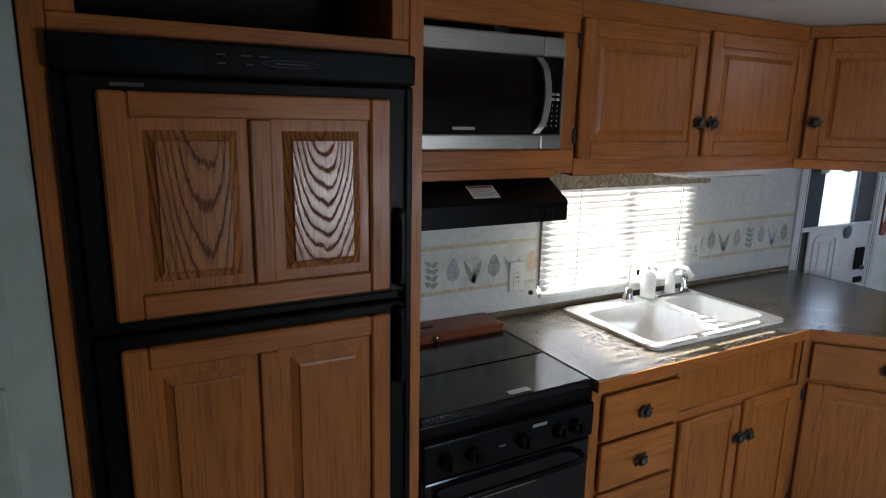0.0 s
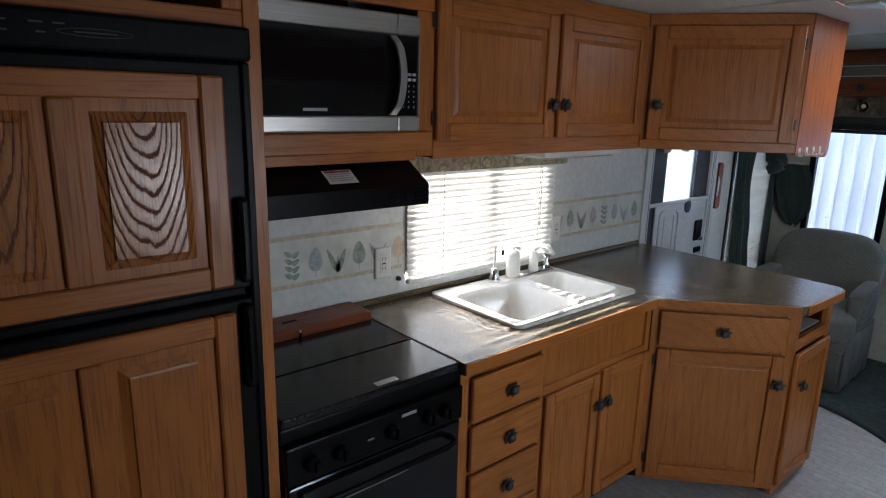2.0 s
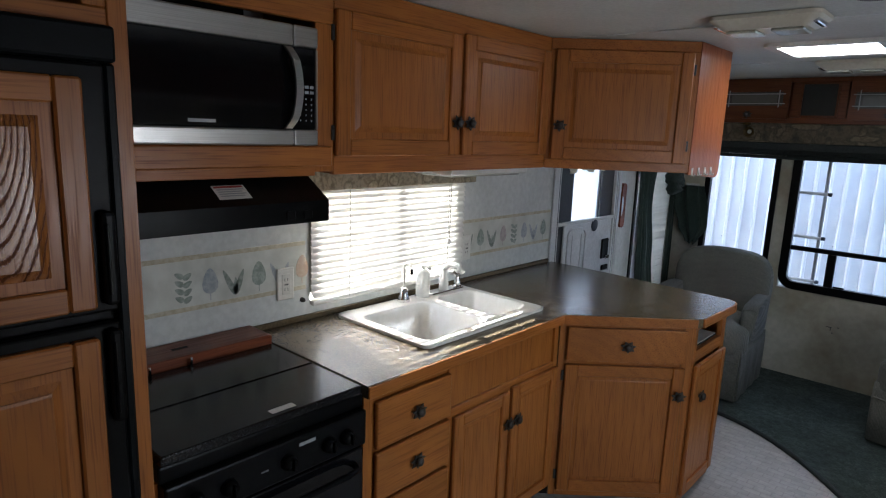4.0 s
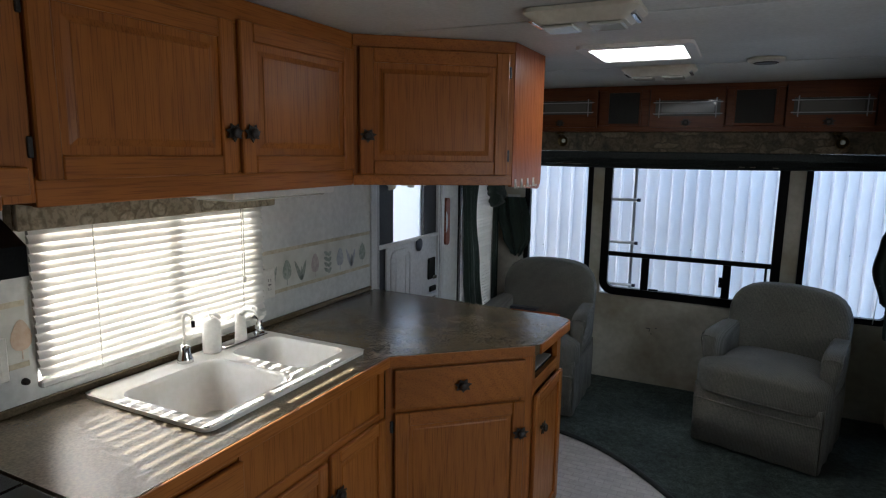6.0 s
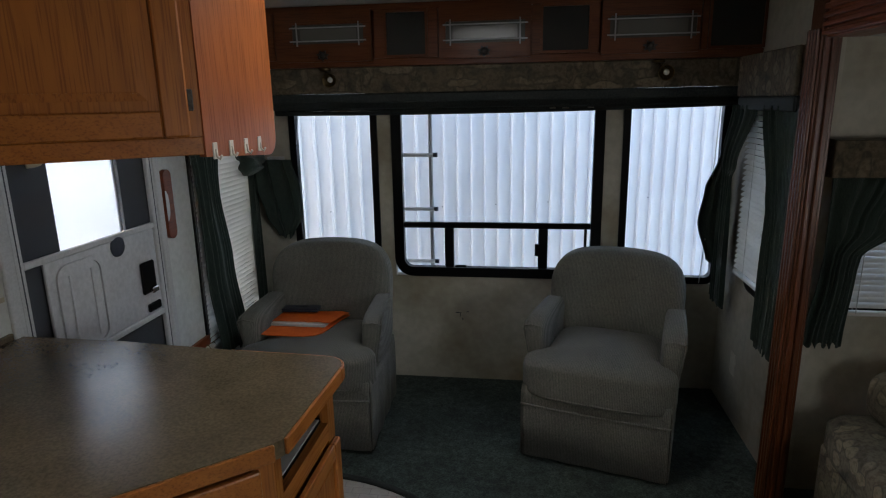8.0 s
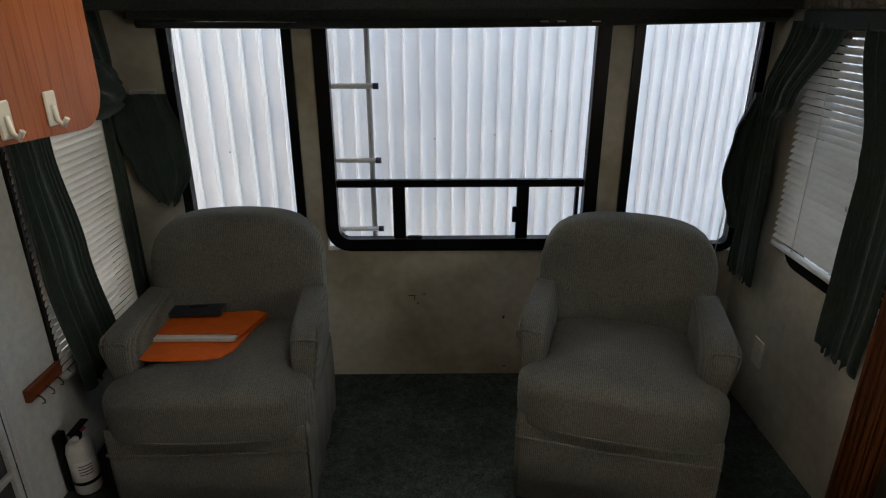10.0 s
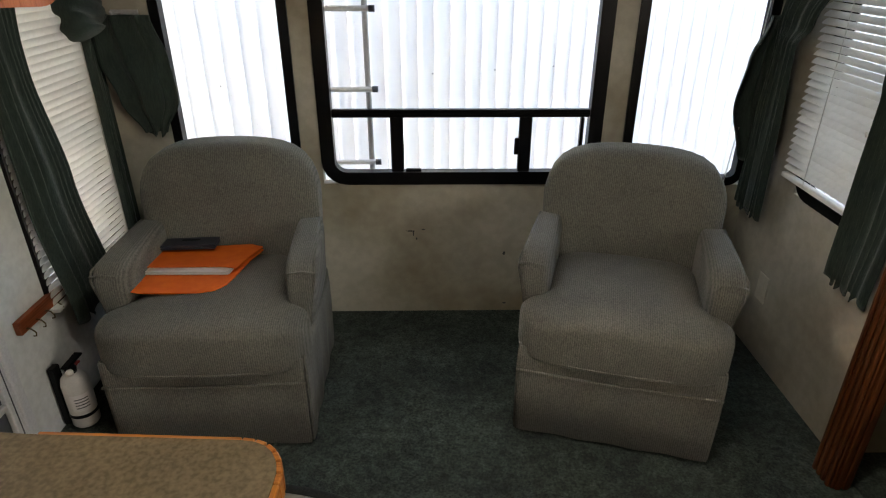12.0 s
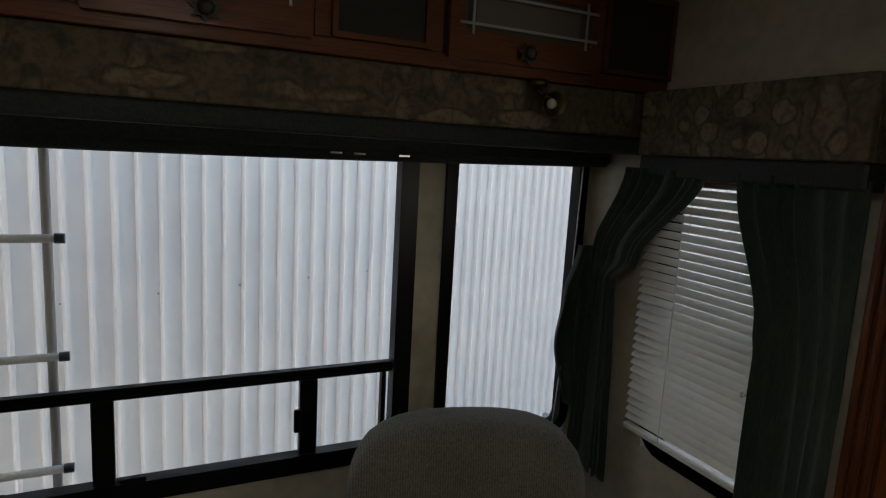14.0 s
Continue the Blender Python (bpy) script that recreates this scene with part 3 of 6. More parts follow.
part("rail", boxed((0.0365, 1.935, -0.02), (0.6515, TOP - 0.003, -0.001), F, 0.002), OAK_Y, cab)
part("rail", boxed((0.0365, 0.0, -0.02), (0.6515, 0.30, -0.001), F, 0.002), OAK_Y, cab)
part("stile", boxed((0.0365, 1.7575, -0.02), (0.077, 1.9345, -0.001), F, 0.002), OAK_Z, cab)
part("stile", boxed((0.615, 1.7575, -0.02), (0.6515, 1.9345, -0.001), F, 0.002), OAK_Z, cab)
part("compartment", boxed((0.077, 1.7575, -0.30), (0.615, 1.9345, -0.28), F), DARK, cab, "empty storage recess, its shade painted dark on the back")
part("shelf", boxed((0.017, 1.735, -0.66), (0.666, 1.752, -0.021), F), OAK_Y, cab)

fridge = thing("refrigerator", (0.4, 0.34, 0.30), "black two-door refrigerator with raised oak door panels", "refrigerator")
part("body", boxed((0.04, 0.302, -0.55), (0.648, 1.72, -0.004), F), BLACK_MATT, fridge)
head = part("control_panel", boxed((0.034, 1.668, -0.003), (0.652, 1.726, 0.032), F, 0.006, 2), FRIDGE_BLACK, fridge, "black control strip along the top")
part("bezel", boxed((0.26, 1.676, 0.033), (0.48, 1.716, 0.034), F, 0.0004), BLACK_MATT, head)
pts = [(0.405 + 0.053 * math.cos(t), 1.695 + 0.0065 * math.sin(t)) for t in [2 * math.pi * i / 28 for i in range(28)]]
pin = [(0.405 + 0.0515 * math.cos(t), 1.695 + 0.0055 * math.sin(t)) for t in [2 * math.pi * i / 28 for i in range(28)]]
part("oval_mark", ring(bmesh.new(), pts, pin, 0.0342, 0.0346, F), PRINT_FAINT, head)
for u, v, w in ((0.278, 1.704, 0.014), (0.278, 1.690, 0.014), (0.318, 1.704, 0.018), (0.326, 1.690, 0.012), (0.348, 1.704, 0.016)):
    part("marking", boxed((u, v, 0.0342), (u + w, v + 0.0025, 0.0345), F), PRINT_FAINT, head)
part("print_bars", boxed((0.375, 1.694, 0.0342), (0.435, 1.696, 0.0345), F), PRINT_FAINT, head)
for v0, v1 in ((0.302, 1.668),):
    part("frame", boxed((0.034, v0, -0.003), (0.052, v1 - 0.001, 0.018), F, 0.004), FRIDGE_BLACK, fridge)
    part("frame", boxed((0.636, v0, -0.003), (0.653, v1 - 0.001, 0.018), F, 0.004), FRIDGE_BLACK, fridge)
for v0, v1, p0, p1 in ((1.246, 1.665, 1.258, 1.641), (0.33, 1.226, 0.36, 1.206)):
    d = part("refrigerator_door", boxed((0.054, v0, 0.0), (0.634, v1, 0.022), F, 0.005, 2), BLACK_MATT, fridge, "black-edged door with an oak panel")
    framed_door(d, F, 0.094, 0.595, p0, p1, 0.0185, panels=2, rail=0.042, name="door_panel", thick=0.02, wood=(OAK_TALL, OAK_BOLD) if v0 > 1 else None)
    hv = (1.262, 1.425) if v0 > 1 else (1.045, 1.218)
    h = part("handle", boxed((0.607, hv[0], 0.0235), (0.631, hv[1], 0.045), F, 0.008, 2), BLACK_MATT, d, "black moulded pull handle")
    part("grip_ridge", boxed((0.612, hv[0] + 0.02, 0.0455), (0.617, hv[1] - 0.02, 0.05), F, 0.002), BLACK, h)
part("logo", boxed((0.115, 1.648, 0.0225), (0.165, 1.654, 0.0232), F), PRINT_FAINT, fridge, "small grey maker's mark")

# ---- microwave cabinet, hood ----
UX = 0.372
G = frame_at((UX, 0, 0), (0, 1, 0), (1, 0, 0))
mcab = thing("microwave_cabinet", (0.18, 1.02, 1.45), "honey oak wall cabinet with an open microwave shelf", "cabinet")
part("top_rail", boxed((0.6845, 1.86, -0.02), (1.372, TOP - 0.003, -0.0), G, 0.002), OAK_Y, mcab)
part("stile", boxed((1.308, 1.447, -0.02), (1.372, 1.8595, -0.0), G, 0.002), OAK_Z, mcab)
part("bottom_rail", boxed((0.6845, 1.436, -0.02), (1.3075, 1.464, -0.0), G, 0.002), OAK_Y, mcab)
part("shelf_edge", boxed((0.6845, 1.464, -0.015), (1.352, 1.521, 0.022), G, 0.004), OAK_Y, mcab)
part("shelf", boxed((0.6845, 1.50, -UX), (1.37, 1.519, -0.0155), G), OAK_Y, mcab)
part("bottom", boxed((0.6845, 1.448, -UX), (1.37, 1.463, -0.021), G), OAK_Y, mcab)
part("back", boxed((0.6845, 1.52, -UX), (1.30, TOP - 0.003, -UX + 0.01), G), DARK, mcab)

mw = thing("microwave_oven", (0.2, 1.05, 1.5225), "stainless steel microwave with black glass door", "microwave")
part("body", boxed((0.80, 1.5225, -0.34), (1.306, 1.835, 0.012), G, 0.004), BLACK_MATT, mw)
part("top_band", boxed((0.80, 1.782, 0.0125), (1.228, 1.838, 0.032), G, 0.005, 2), STEEL, mw, "brushed steel upper band")
part("bottom_band", boxed((0.80, 1.5225, 0.0125), (1.228, 1.566, 0.032), G, 0.005, 2), STEEL, mw, "brushed steel lower band")
part("top_band", boxed((1.229, 1.782, 0.0125), (1.307, 1.838, 0.032), G, 0.005, 2), STEEL, mw)
part("bottom_band", boxed((1.229, 1.5225, 0.0125), (1.307, 1.566, 0.032), G, 0.005, 2), STEEL, mw)
part("window", boxed((0.80, 1.5665, 0.0125), (1.228, 1.7815, 0.029), G, 0.002), BLACK_GLOSS, mw, "black glass door")
pan = part("keypad", boxed((1.229, 1.5665, 0.0125), (1.298, 1.7815, 0.029), G, 0.002), BLACK_GLOSS, mw, "black control panel")
part("edge", boxed((1.2985, 1.5665, 0.0125), (1.307, 1.7815, 0.031), G, 0.002), STEEL, mw)
for r in range(2):
    for c in range(3):
        part("key", boxed((1.246 + c * 0.017, 1.676 - r * 0.014, 0.0292), (1.259 + c * 0.017, 1.684 - r * 0.014, 0.0305), G, 0.0006), PRINT_GREY, pan)
for r in range(5):
    for c in range(3):
        part("key", boxed((1.248 + c * 0.018, 1.646 - r * 0.0145, 0.0292), (1.2515 + c * 0.018, 1.651 - r * 0.0145, 0.0296), G), PRINT_GREY, pan)
part("logo", boxed((0.935, 1.577, 0.0292), (1.005, 1.585, 0.0296), G), PRINT_GREY, mw, "small grey maker's mark")
bm = bmesh.new()
prev = None
for i in range(13):
    t = i / 12
    v, bow = 1.568 + 0.212 * t, math.sin(math.pi * t)
    u = 1.196 + 0.022 * bow
    row = [bm.verts.new(G @ Vector((u + a, v, n + 0.030 + 0.022 * min(1, bow * 2.5)))) for a, n in ((0, 0), (0.022, 0), (0.022, 0.008), (0, 0.008))]
    if prev:
        for k in range(4):
            bm.faces.new((prev[k], prev[(k + 1) % 4], row[(k + 1) % 4], row[k]))
    else:
        bm.faces.new(row)
    prev = row
bm.faces.new(prev)
part("handle", bm, STEEL, mw, "bowed steel handle")
mw.location.y -= 0.012

hood = thing("range_hood", (0.2, 1.0, 1.31), "black metal range hood with a warning sticker", "range hood")
prof = [(0.0, 1.312), (0.43, 1.312), (0.43, 1.372), (0.33, 1.432), (0.0, 1.432)]
HB = Matrix(((1, 0, 0, 0), (0, 0, 1, 0), (0, 1, 0, 0), (0, 0, 0, 1)))
part("canopy", slab(bmesh.new(), prof, 0.69, 1.312, HB), BLACK, hood)
HF = frame_at((0.33, 0, 1.432), (0, 1, 0), (0.06, 0, 0.10))
st = part("sticker", boxed((0.995, -0.088, 0.0006), (1.085, -0.03, 0.0012), HF), PAPER, hood, "white warning sticker with an orange band")
part("sticker_band", boxed((1.0, -0.041, 0.0013), (1.08, -0.033, 0.0016), HF), LABEL_RED, st)
for i in range(4):
    part("sticker_line", boxed((1.003, -0.05 - i * 0.009, 0.0013), (1.078 - 0.008 * (i % 2), -0.046 - i * 0.009, 0.0016), HF), PRINT_GREY, st)
for y in (1.17, 1.225):
    part("switch", boxed((0.4305, y, 1.325), (0.434, y + 0.028, 1.348), bevel=0.001), BLACK_MATT, hood)

# ---- wall cabinets ----
wcab = thing("wall_cabinet", (0.18, 1.93, 1.44), "honey oak wall cabinet with two raised-panel doors", "cabinet")
part("body", boxed((0.002, 1.3725, 1.44), (UX - 0.021, 2.50, TOP - 0.003)), OAK_Y, wcab)
part("face_rail", boxed((1.3725, 1.437, -0.02), (2.497, 1.50, 0.0), G, 0.002), OAK_Y, wcab)
part("face_rail", boxed((1.3725, 1.90, -0.02), (2.497, TOP - 0.003, 0.0), G, 0.002), OAK_Y, wcab)
part("stile", boxed((1.3725, 1.5005, -0.02), (1.42, 1.8995, 0.0), G), OAK_Z, wcab)
part("stile", boxed((1.90, 1.5005, -0.02), (1.945, 1.8995, 0.0), G), OAK_Z, wcab)
part("stile", boxed((2.45, 1.5005, -0.02), (2.497, 1.8995, 0.0), G), OAK_Z, wcab)
framed_door(wcab, G, 1.372, 1.915, 1.492, 1.906, 0.0005, knob_at=(1.893, 1.607), hinges=((1.367, 1.56), (1.367, 1.84)))
framed_door(wcab, G, 1.938, 2.478, 1.492, 1.914, 0.0005, knob_at=(1.962, 1.607), hinges=((2.483, 1.56), (2.483, 1.84)))

P0, P1 = Vector((0.372, 2.50)), Vector((0.849, 2.876))
du = (P1 - P0).normalized()
DG = frame_at((P0.x, P0.y, 0), (du.x, du.y, 0), (du.y, -du.x, 0))
LD = (P1 - P0).length
ccab = thing("corner_wall_cabinet", (0.45, 2.9, 1.44), "angled honey oak wall cabinet with one raised-panel door", "cabinet")
body = [(0.002, 2.503), (0.362, 2.503), (0.835, 2.885), (0.835, 3.235), (0.002, 3.235)]
part("body", slab(bmesh.new(), body, 1.44, TOP - 0.003), OAK_Y, ccab)
part("face_rail", boxed((0.0, 1.437, -0.012), (LD, 1.475, 0.0), DG, 0.002), OAK_X, ccab)
part("face_rail", boxed((0.0, 1.93, -0.012), (LD, TOP - 0.003, 0.0), DG, 0.002), OAK_X, ccab)
part("stile", boxed((0.0, 1.4755, -0.012), (0.04, 1.9295, 0.0), DG), OAK_Z, ccab)
part("stile", boxed((LD - 0.04, 1.4755, -0.012), (LD, 1.9295, 0.0), DG), OAK_Z, ccab)
framed_door(ccab, DG, 0.022, LD - 0.024, 1.476, 1.928, 0.0005, along="x", knob_at=(0.052, 1.616), hinges=((LD - 0.018, 1.55), (LD - 0.018, 1.86)))
# end panel with rounded lower corner
E2 = frame_at((0.8355, 0, 0), (0, 1, 0), (1, 0, 0))
ep = [(2.878, 1.432), (3.19, 1.41)]
for i in range(7):
    t = radians(-90 + 15 * i)
    ep.append((3.20 + 0.045 * math.cos(t), 1.455 + 0.045 * math.sin(t)))
ep += [(3.245, TOP - 0.003), (2.878, TOP - 0.003)]
endp = part("end_panel", slab(bmesh.new(), ep, 0.0005, 0.016, E2), OAK_EDGE, ccab, "oak end panel with a rounded corner")
for y in (2.915, 2.99, 3.065, 3.14):
    hk = thing("adhesive_hook", (0.852, y, 1.43), "clear plastic adhesive hook stuck on the cabinet end", "hook", "hooks on the cabinet end")
    HK = frame_at((0.8512, y, 1.44), (0, 1, 0), (1, 0, 0))
    part("base_plate", boxed((-0.010, -0.016, 0), (0.010, 0.020, 0.003), HK, 0.0014), CREAM, hk)
    tb = bmesh.new()
    tube(tb, [HK @ Vector(p) for p in ((0, 0.006, 0.003), (0, -0.010, 0.005), (0, -0.016, 0.011), (0, -0.008, 0.016))], 0.003)
    part("hook_arm", tb, CREAM, hk)

under = thing("undercabinet_light", (0.2, 2.2, 1.40), "white plastic light fixture under the wall cabinet", "lamp")
part("housing", boxed((0.12, 1.95, 1.412), (0.33, 2.44, 1.4365), bevel=0.006, seg=2), WHITE_PLASTIC, under)
part("diffuser", boxed((0.14, 1.98, 1.404), (0.31, 2.41, 1.4118), bevel=0.004), LENS, under)

# ---- base cabinets ----
BX = 0.60
B = frame_at((BX, 0, 0), (0, 1, 0), (1, 0, 0))
CT = 0.865
dcab = thing("drawer_cabinet", (0.3, 1.5, 0), "honey oak base cabinet with a stack of drawers", "cabinet")
part("body", boxed((0.002, 1.306, 0.09), (BX - 0.021, 1.68, 0.82)), OAK_Z, dcab)
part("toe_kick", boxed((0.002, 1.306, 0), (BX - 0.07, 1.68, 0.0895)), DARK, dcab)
part("face_frame", boxed((1.306, 0.09, -0.02), (1.3405, 0.826, 0.0), B), OAK_Z, dcab)
part("face_frame", boxed((1.668, 0.09, -0.02), (1.69, 0.826, 0.0), B), OAK_Z, dcab)
part("face_rail", boxed((1.341, 0.09, -0.02), (1.6675, 0.826, -0.004), B), OAK_Y, dcab)
for v0, v1 in ((0.652, 0.802), (0.482, 0.64), (0.30, 0.47), (0.11, 0.288)):
    drawer_front(dcab, B, 1.346, 1.668, v0, v1)

scab = thing("sink_cabinet", (0.3, 2.0, 0), "honey oak sink cabinet with recessed false front and two doors", "cabinet")
part("side_panel", boxed((0.002, 1.692, 0.09), (BX - 0.021, 1.706, 0.80)), OAK_Z, scab)
part("floor_panel", boxed((0.002, 1.7065, 0.09), (BX - 0.021, 2.33, 0.105)), OAK_Y, scab)
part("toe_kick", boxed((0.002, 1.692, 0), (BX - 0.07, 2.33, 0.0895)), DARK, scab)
part("false_front", boxed((1.70, 0.665, -0.02), (2.325, 0.815, -0.010), B), OAK_Z, scab, "recessed vertical-grain panel")
part("face_rail", boxed((1.6905, 0.8155, -0.02), (2.345, 0.826, 0.0), B, 0.002), OAK_Y, scab)
part("face_rail", boxed((1.6905, 0.63, -0.02), (2.345, 0.665, 0.0), B, 0.002), OAK_Y, scab)
part("stile", boxed((1.6905, 0.09, -0.02), (1.71, 0.6295, 0.0), B), OAK_Z, scab)
part("stile", boxed((1.99, 0.09, -0.02), (2.03, 0.6295, 0.0), B), OAK_Z, scab)
part("stile", boxed((2.315, 0.09, -0.02), (2.345, 0.8154, 0.0005), B), OAK_Z, scab)
framed_door(scab, B, 1.695, 2.003, 0.11, 0.635, 0.0005, rail=0.045, raised=False, knob_at=(1.988, 0.515))
framed_door(scab, B, 2.022, 2.333, 0.11, 0.645, 0.0005, rail=0.045, raised=False, knob_at=(2.045, 0.515))

Q0, Q1 = Vector((0.602, 2.352)), Vector((1.012, 2.725))
qu = (Q1 - Q0).normalized()
DQ = frame_at((Q0.x, Q0.y, 0), (qu.x, qu.y, 0), (qu.y, -qu.x, 0))
LQ = (Q1 - Q0).length
pcab = thing("peninsula_cabinet", (0.6, 2.85, 0), "angled honey oak peninsula cabinet with an open cubby", "cabinet")
body = [(0.002, 2.36), (0.585, 2.36), (0.975, 2.715), (0.975, 3.105), (0.70, 3.13), (0.002, 3.15)]
part("body", slab(bmesh.new(), body, 0.09, 0.66), OAK_Z, pcab)
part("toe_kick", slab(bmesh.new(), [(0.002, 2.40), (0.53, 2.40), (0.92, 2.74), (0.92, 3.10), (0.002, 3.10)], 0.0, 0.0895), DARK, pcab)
part("back_panel", slab(bmesh.new(), [(0.002, 3.151), (0.70, 3.131), (0.70, 3.145), (0.002, 3.165)], 0.0, 0.826), OAK_Z, pcab)
part("back_panel", slab(bmesh.new(), [(0.7005, 3.131), (1.0, 3.111), (1.005, 3.123), (0.7005, 3.145)], 0.0, 0.826), OAK_Z, pcab)
part("upper_body", slab(bmesh.new(), [(0.002, 2.36), (0.585, 2.36), (0.80, 2.556), (0.80, 3.12), (0.70, 3.13), (0.002, 3.15)], 0.661, 0.826), DARK, pcab, "inside of the cubby, painted dark for its shade")
for u0, u1, m in ((0.0, 0.03, OAK_Z), (LQ - 0.045, LQ, OAK_Z)):
    part("stile", boxed((u0, 0.05, -0.02), (u1, 0.826, 0.0), DQ), m, pcab)
part("face_rail", boxed((0.0305, 0.05, -0.02), (LQ - 0.0455, 0.10, -0.0), DQ), OAK_X, pcab)
part("face_rail", boxed((0.0305, 0.645, -0.02), (LQ - 0.0455, 0.826, -0.004), DQ), OAK_X, pcab)
drawer_front(pcab, DQ, 0.030, LQ - 0.032, 0.668, 0.812, along="x")
framed_door(pcab, DQ, 0.030, LQ - 0.030, 0.08, 0.652, 0.0005, along="x", rail=0.05, raised=False, knob_at=(LQ - 0.05, 0.532), hinges=((0.022, 0.6), (0.022, 0.15)))
S = frame_at((1.012, 2.73, 0), (0, 1, 0), (1, 0, 0))
LS = 0.38
part("stile", boxed((0.0, 0.02, -0.02), (0.03, 0.826, 0.0), S), OAK_Z, pcab)
part("stile", boxed((LS - 0.05, 0.02, -0.02), (LS, 0.826, 0.0), S), OAK_Z, pcab)
part("face_rail", boxed((0.0305, 0.02, -0.02), (LS - 0.0505, 0.08, 0.0), S), OAK_Y, pcab)
part("face_rail", boxed((0.0305, 0.665, -0.02), (LS - 0.0505, 0.715, 0.0), S), OAK_Y, pcab)
part("face_rail", boxed((0.0305, 0.808, -0.02), (LS - 0.0505, 0.826, 0.0), S), OAK_Y, pcab)
framed_door(pcab, S, 0.012, LS - 0.01, 0.06, 0.655, 0.0005, rail=0.045, raised=False, knob_at=(0.075, 0.51))
part("cubby_shelf", boxed((0.8, 2.735, 0.6615), (0.99, 3.10, 0.70)), OAK_Y, pcab)
tray = solo("tray", boxed((0.83, 2.78, 0.7005), (0.985, 3.08, 0.718), bevel=0.004), BLACK_MATT, (0.9, 2.9, 0.7), "flat black tray lying in the cubby", "tray")
solo("paper_sheet", boxed((0.85, 2.79, 0.7185), (0.987, 3.06, 0.7225)), PAPER, (0.9, 2.9, 0.72), "white papers lying on the tray", "paper")

# worktop, with a hole for the sink and an oak edge
top = thing("worktop", (0.4, 2.4, 0.83), "dark grey-brown laminate worktop with an oak edge", "worktop")
SK = (0.045, 0.53, 1.635, 2.345)           # sink: x, x, y, y
bm = bmesh.new()
for lo, hi in (((0.001, 1.306, 0.8265), (0.618, SK[2] + 0.02, CT)), ((0.001, SK[2] + 0.0205, 0.8265), (SK[0] + 0.02, SK[3] - 0.02, CT)),
               ((SK[1] - 0.02, SK[2] + 0.0205, 0.8265), (0.618, SK[3] - 0.02, CT))):
    part("slab", block(bmesh.new(), lo, hi), LAMINATE, top)
CORNER = [(1.046, 3.075), (1.046, 3.093), (1.041, 3.112), (1.032, 3.128), (1.019, 3.140), (1.003, 3.147), (0.985, 3.150)]
slab(bm, [(0.001, SK[3] - 0.0195), (0.618, SK[3] - 0.0195), (0.618, 2.345), (1.022, 2.712), (1.034, 2.73), *CORNER, (0.70, 3.165), (0.35, 3.195), (0.001, 3.20)], 0.8265, CT)
part("slab", bm, LAMINATE, top)
def strip(p, q, w=0.008):
    p, q = Vector((*p, 0)), Vector((*q, 0))
    u = (q - p).normalized()
    return boxed((0, 0.8265, -0.001), ((q - p).length, CT - 0.001, w), frame_at(p, u, (u.y, -u.x, 0)), 0.002)
part("edge_strip", strip((0.618, 1.306), (0.618, 2.344)), OAK_Y, top, "oak front edge")
part("edge_strip", strip((0.6185, 2.345), (1.022, 2.7115)), OAK_X, top, "oak front edge")
part("edge_strip", strip((1.035, 2.735), (1.046, 3.0745)), OAK_Y, top, "oak front edge")
for p, q in zip(CORNER, CORNER[1:]):
    part("edge_strip", strip(p, q), OAK_X, top, "oak rounded corner edge")
part("edge_strip", strip((0.9845, 3.150), (0.70, 3.165)), OAK_X, top, "oak front edge")
part("backsplash_lip", boxed((0.001, 1.306, CT + 0.0005), (0.014, 3.17, CT + 0.022), bevel=0.003), LAMINATE, top)

# ---- sink ----
sink = thing("sink", (0.29, 1.99, 0.70), "white enamel double-bowl sink set in the worktop", "sink")
def dish(bm, y0, y1, x0, x1, depth):
    a = rounded(x0, x1, y0, y1, 0.05)
    b = rounded(x0 + 0.012, x1 - 0.012, y0 + 0.012, y1 - 0.012, 0.045)
    c = rounded(x0 + 0.03, x1 - 0.03, y0 + 0.03, y1 - 0.03, 0.04)
    rows = [[bm.verts.new((*p, z)) for p in l] for l, z in ((a, CT + 0.012), (b, CT), (c, CT - depth))]
    for p, q in zip(rows, rows[1:]):
        for k in range(len(p)):
            f = bm.faces.new((p[k], p[(k + 1) % len(p)], q[(k + 1) % len(p)], q[k]))
            f.smooth = True
    bm.faces.new(rows[-1])
    return a
bm = bmesh.new()
dish(bm, 1.675, 2.035, 0.135, 0.49, 0.15)
part("bowl", bm, SINK_WHITE, sink, "large white bowl")
bm = bmesh.new()
dish(bm, 2.085, 2.315, 0.135, 0.47, 0.12)
part("bowl", bm, SINK_WHITE, sink, "small white bowl")
bm = bmesh.new()
rz0, rz1 = CT + 0.001, CT + 0.012
o = rounded(SK[0], SK[1], SK[2], SK[3], 0.03)
ring(bm, o, rounded(SK[0] + 0.008, SK[1] - 0.008, SK[2] + 0.008, SK[3] - 0.008, 0.026), rz0, rz1, WORLD)
def deck(bm, x0, x1, y0, y1, holes):
    xs = sorted({x0, x1, *[h[0] for h in holes], *[h[1] for h in holes]})
    ys = sorted({y0, y1, *[h[2] for h in holes], *[h[3] for h in holes]})
    for a, b in zip(xs, xs[1:]):
        for c, d in zip(ys, ys[1:]):
            if not any(h[0] < (a + b) / 2 < h[1] and h[2] < (c + d) / 2 < h[3] for h in holes):
                bm.faces.new([bm.verts.new(p) for p in ((a, c, rz1), (b, c, rz1), (b, d, rz1), (a, d, rz1))])
deck(bm, SK[0] + 0.006, SK[1] - 0.006, SK[2] + 0.006, SK[3] - 0.006, [(0.137, 0.488, 1.677, 2.033), (0.137, 0.468, 2.087, 2.313)])
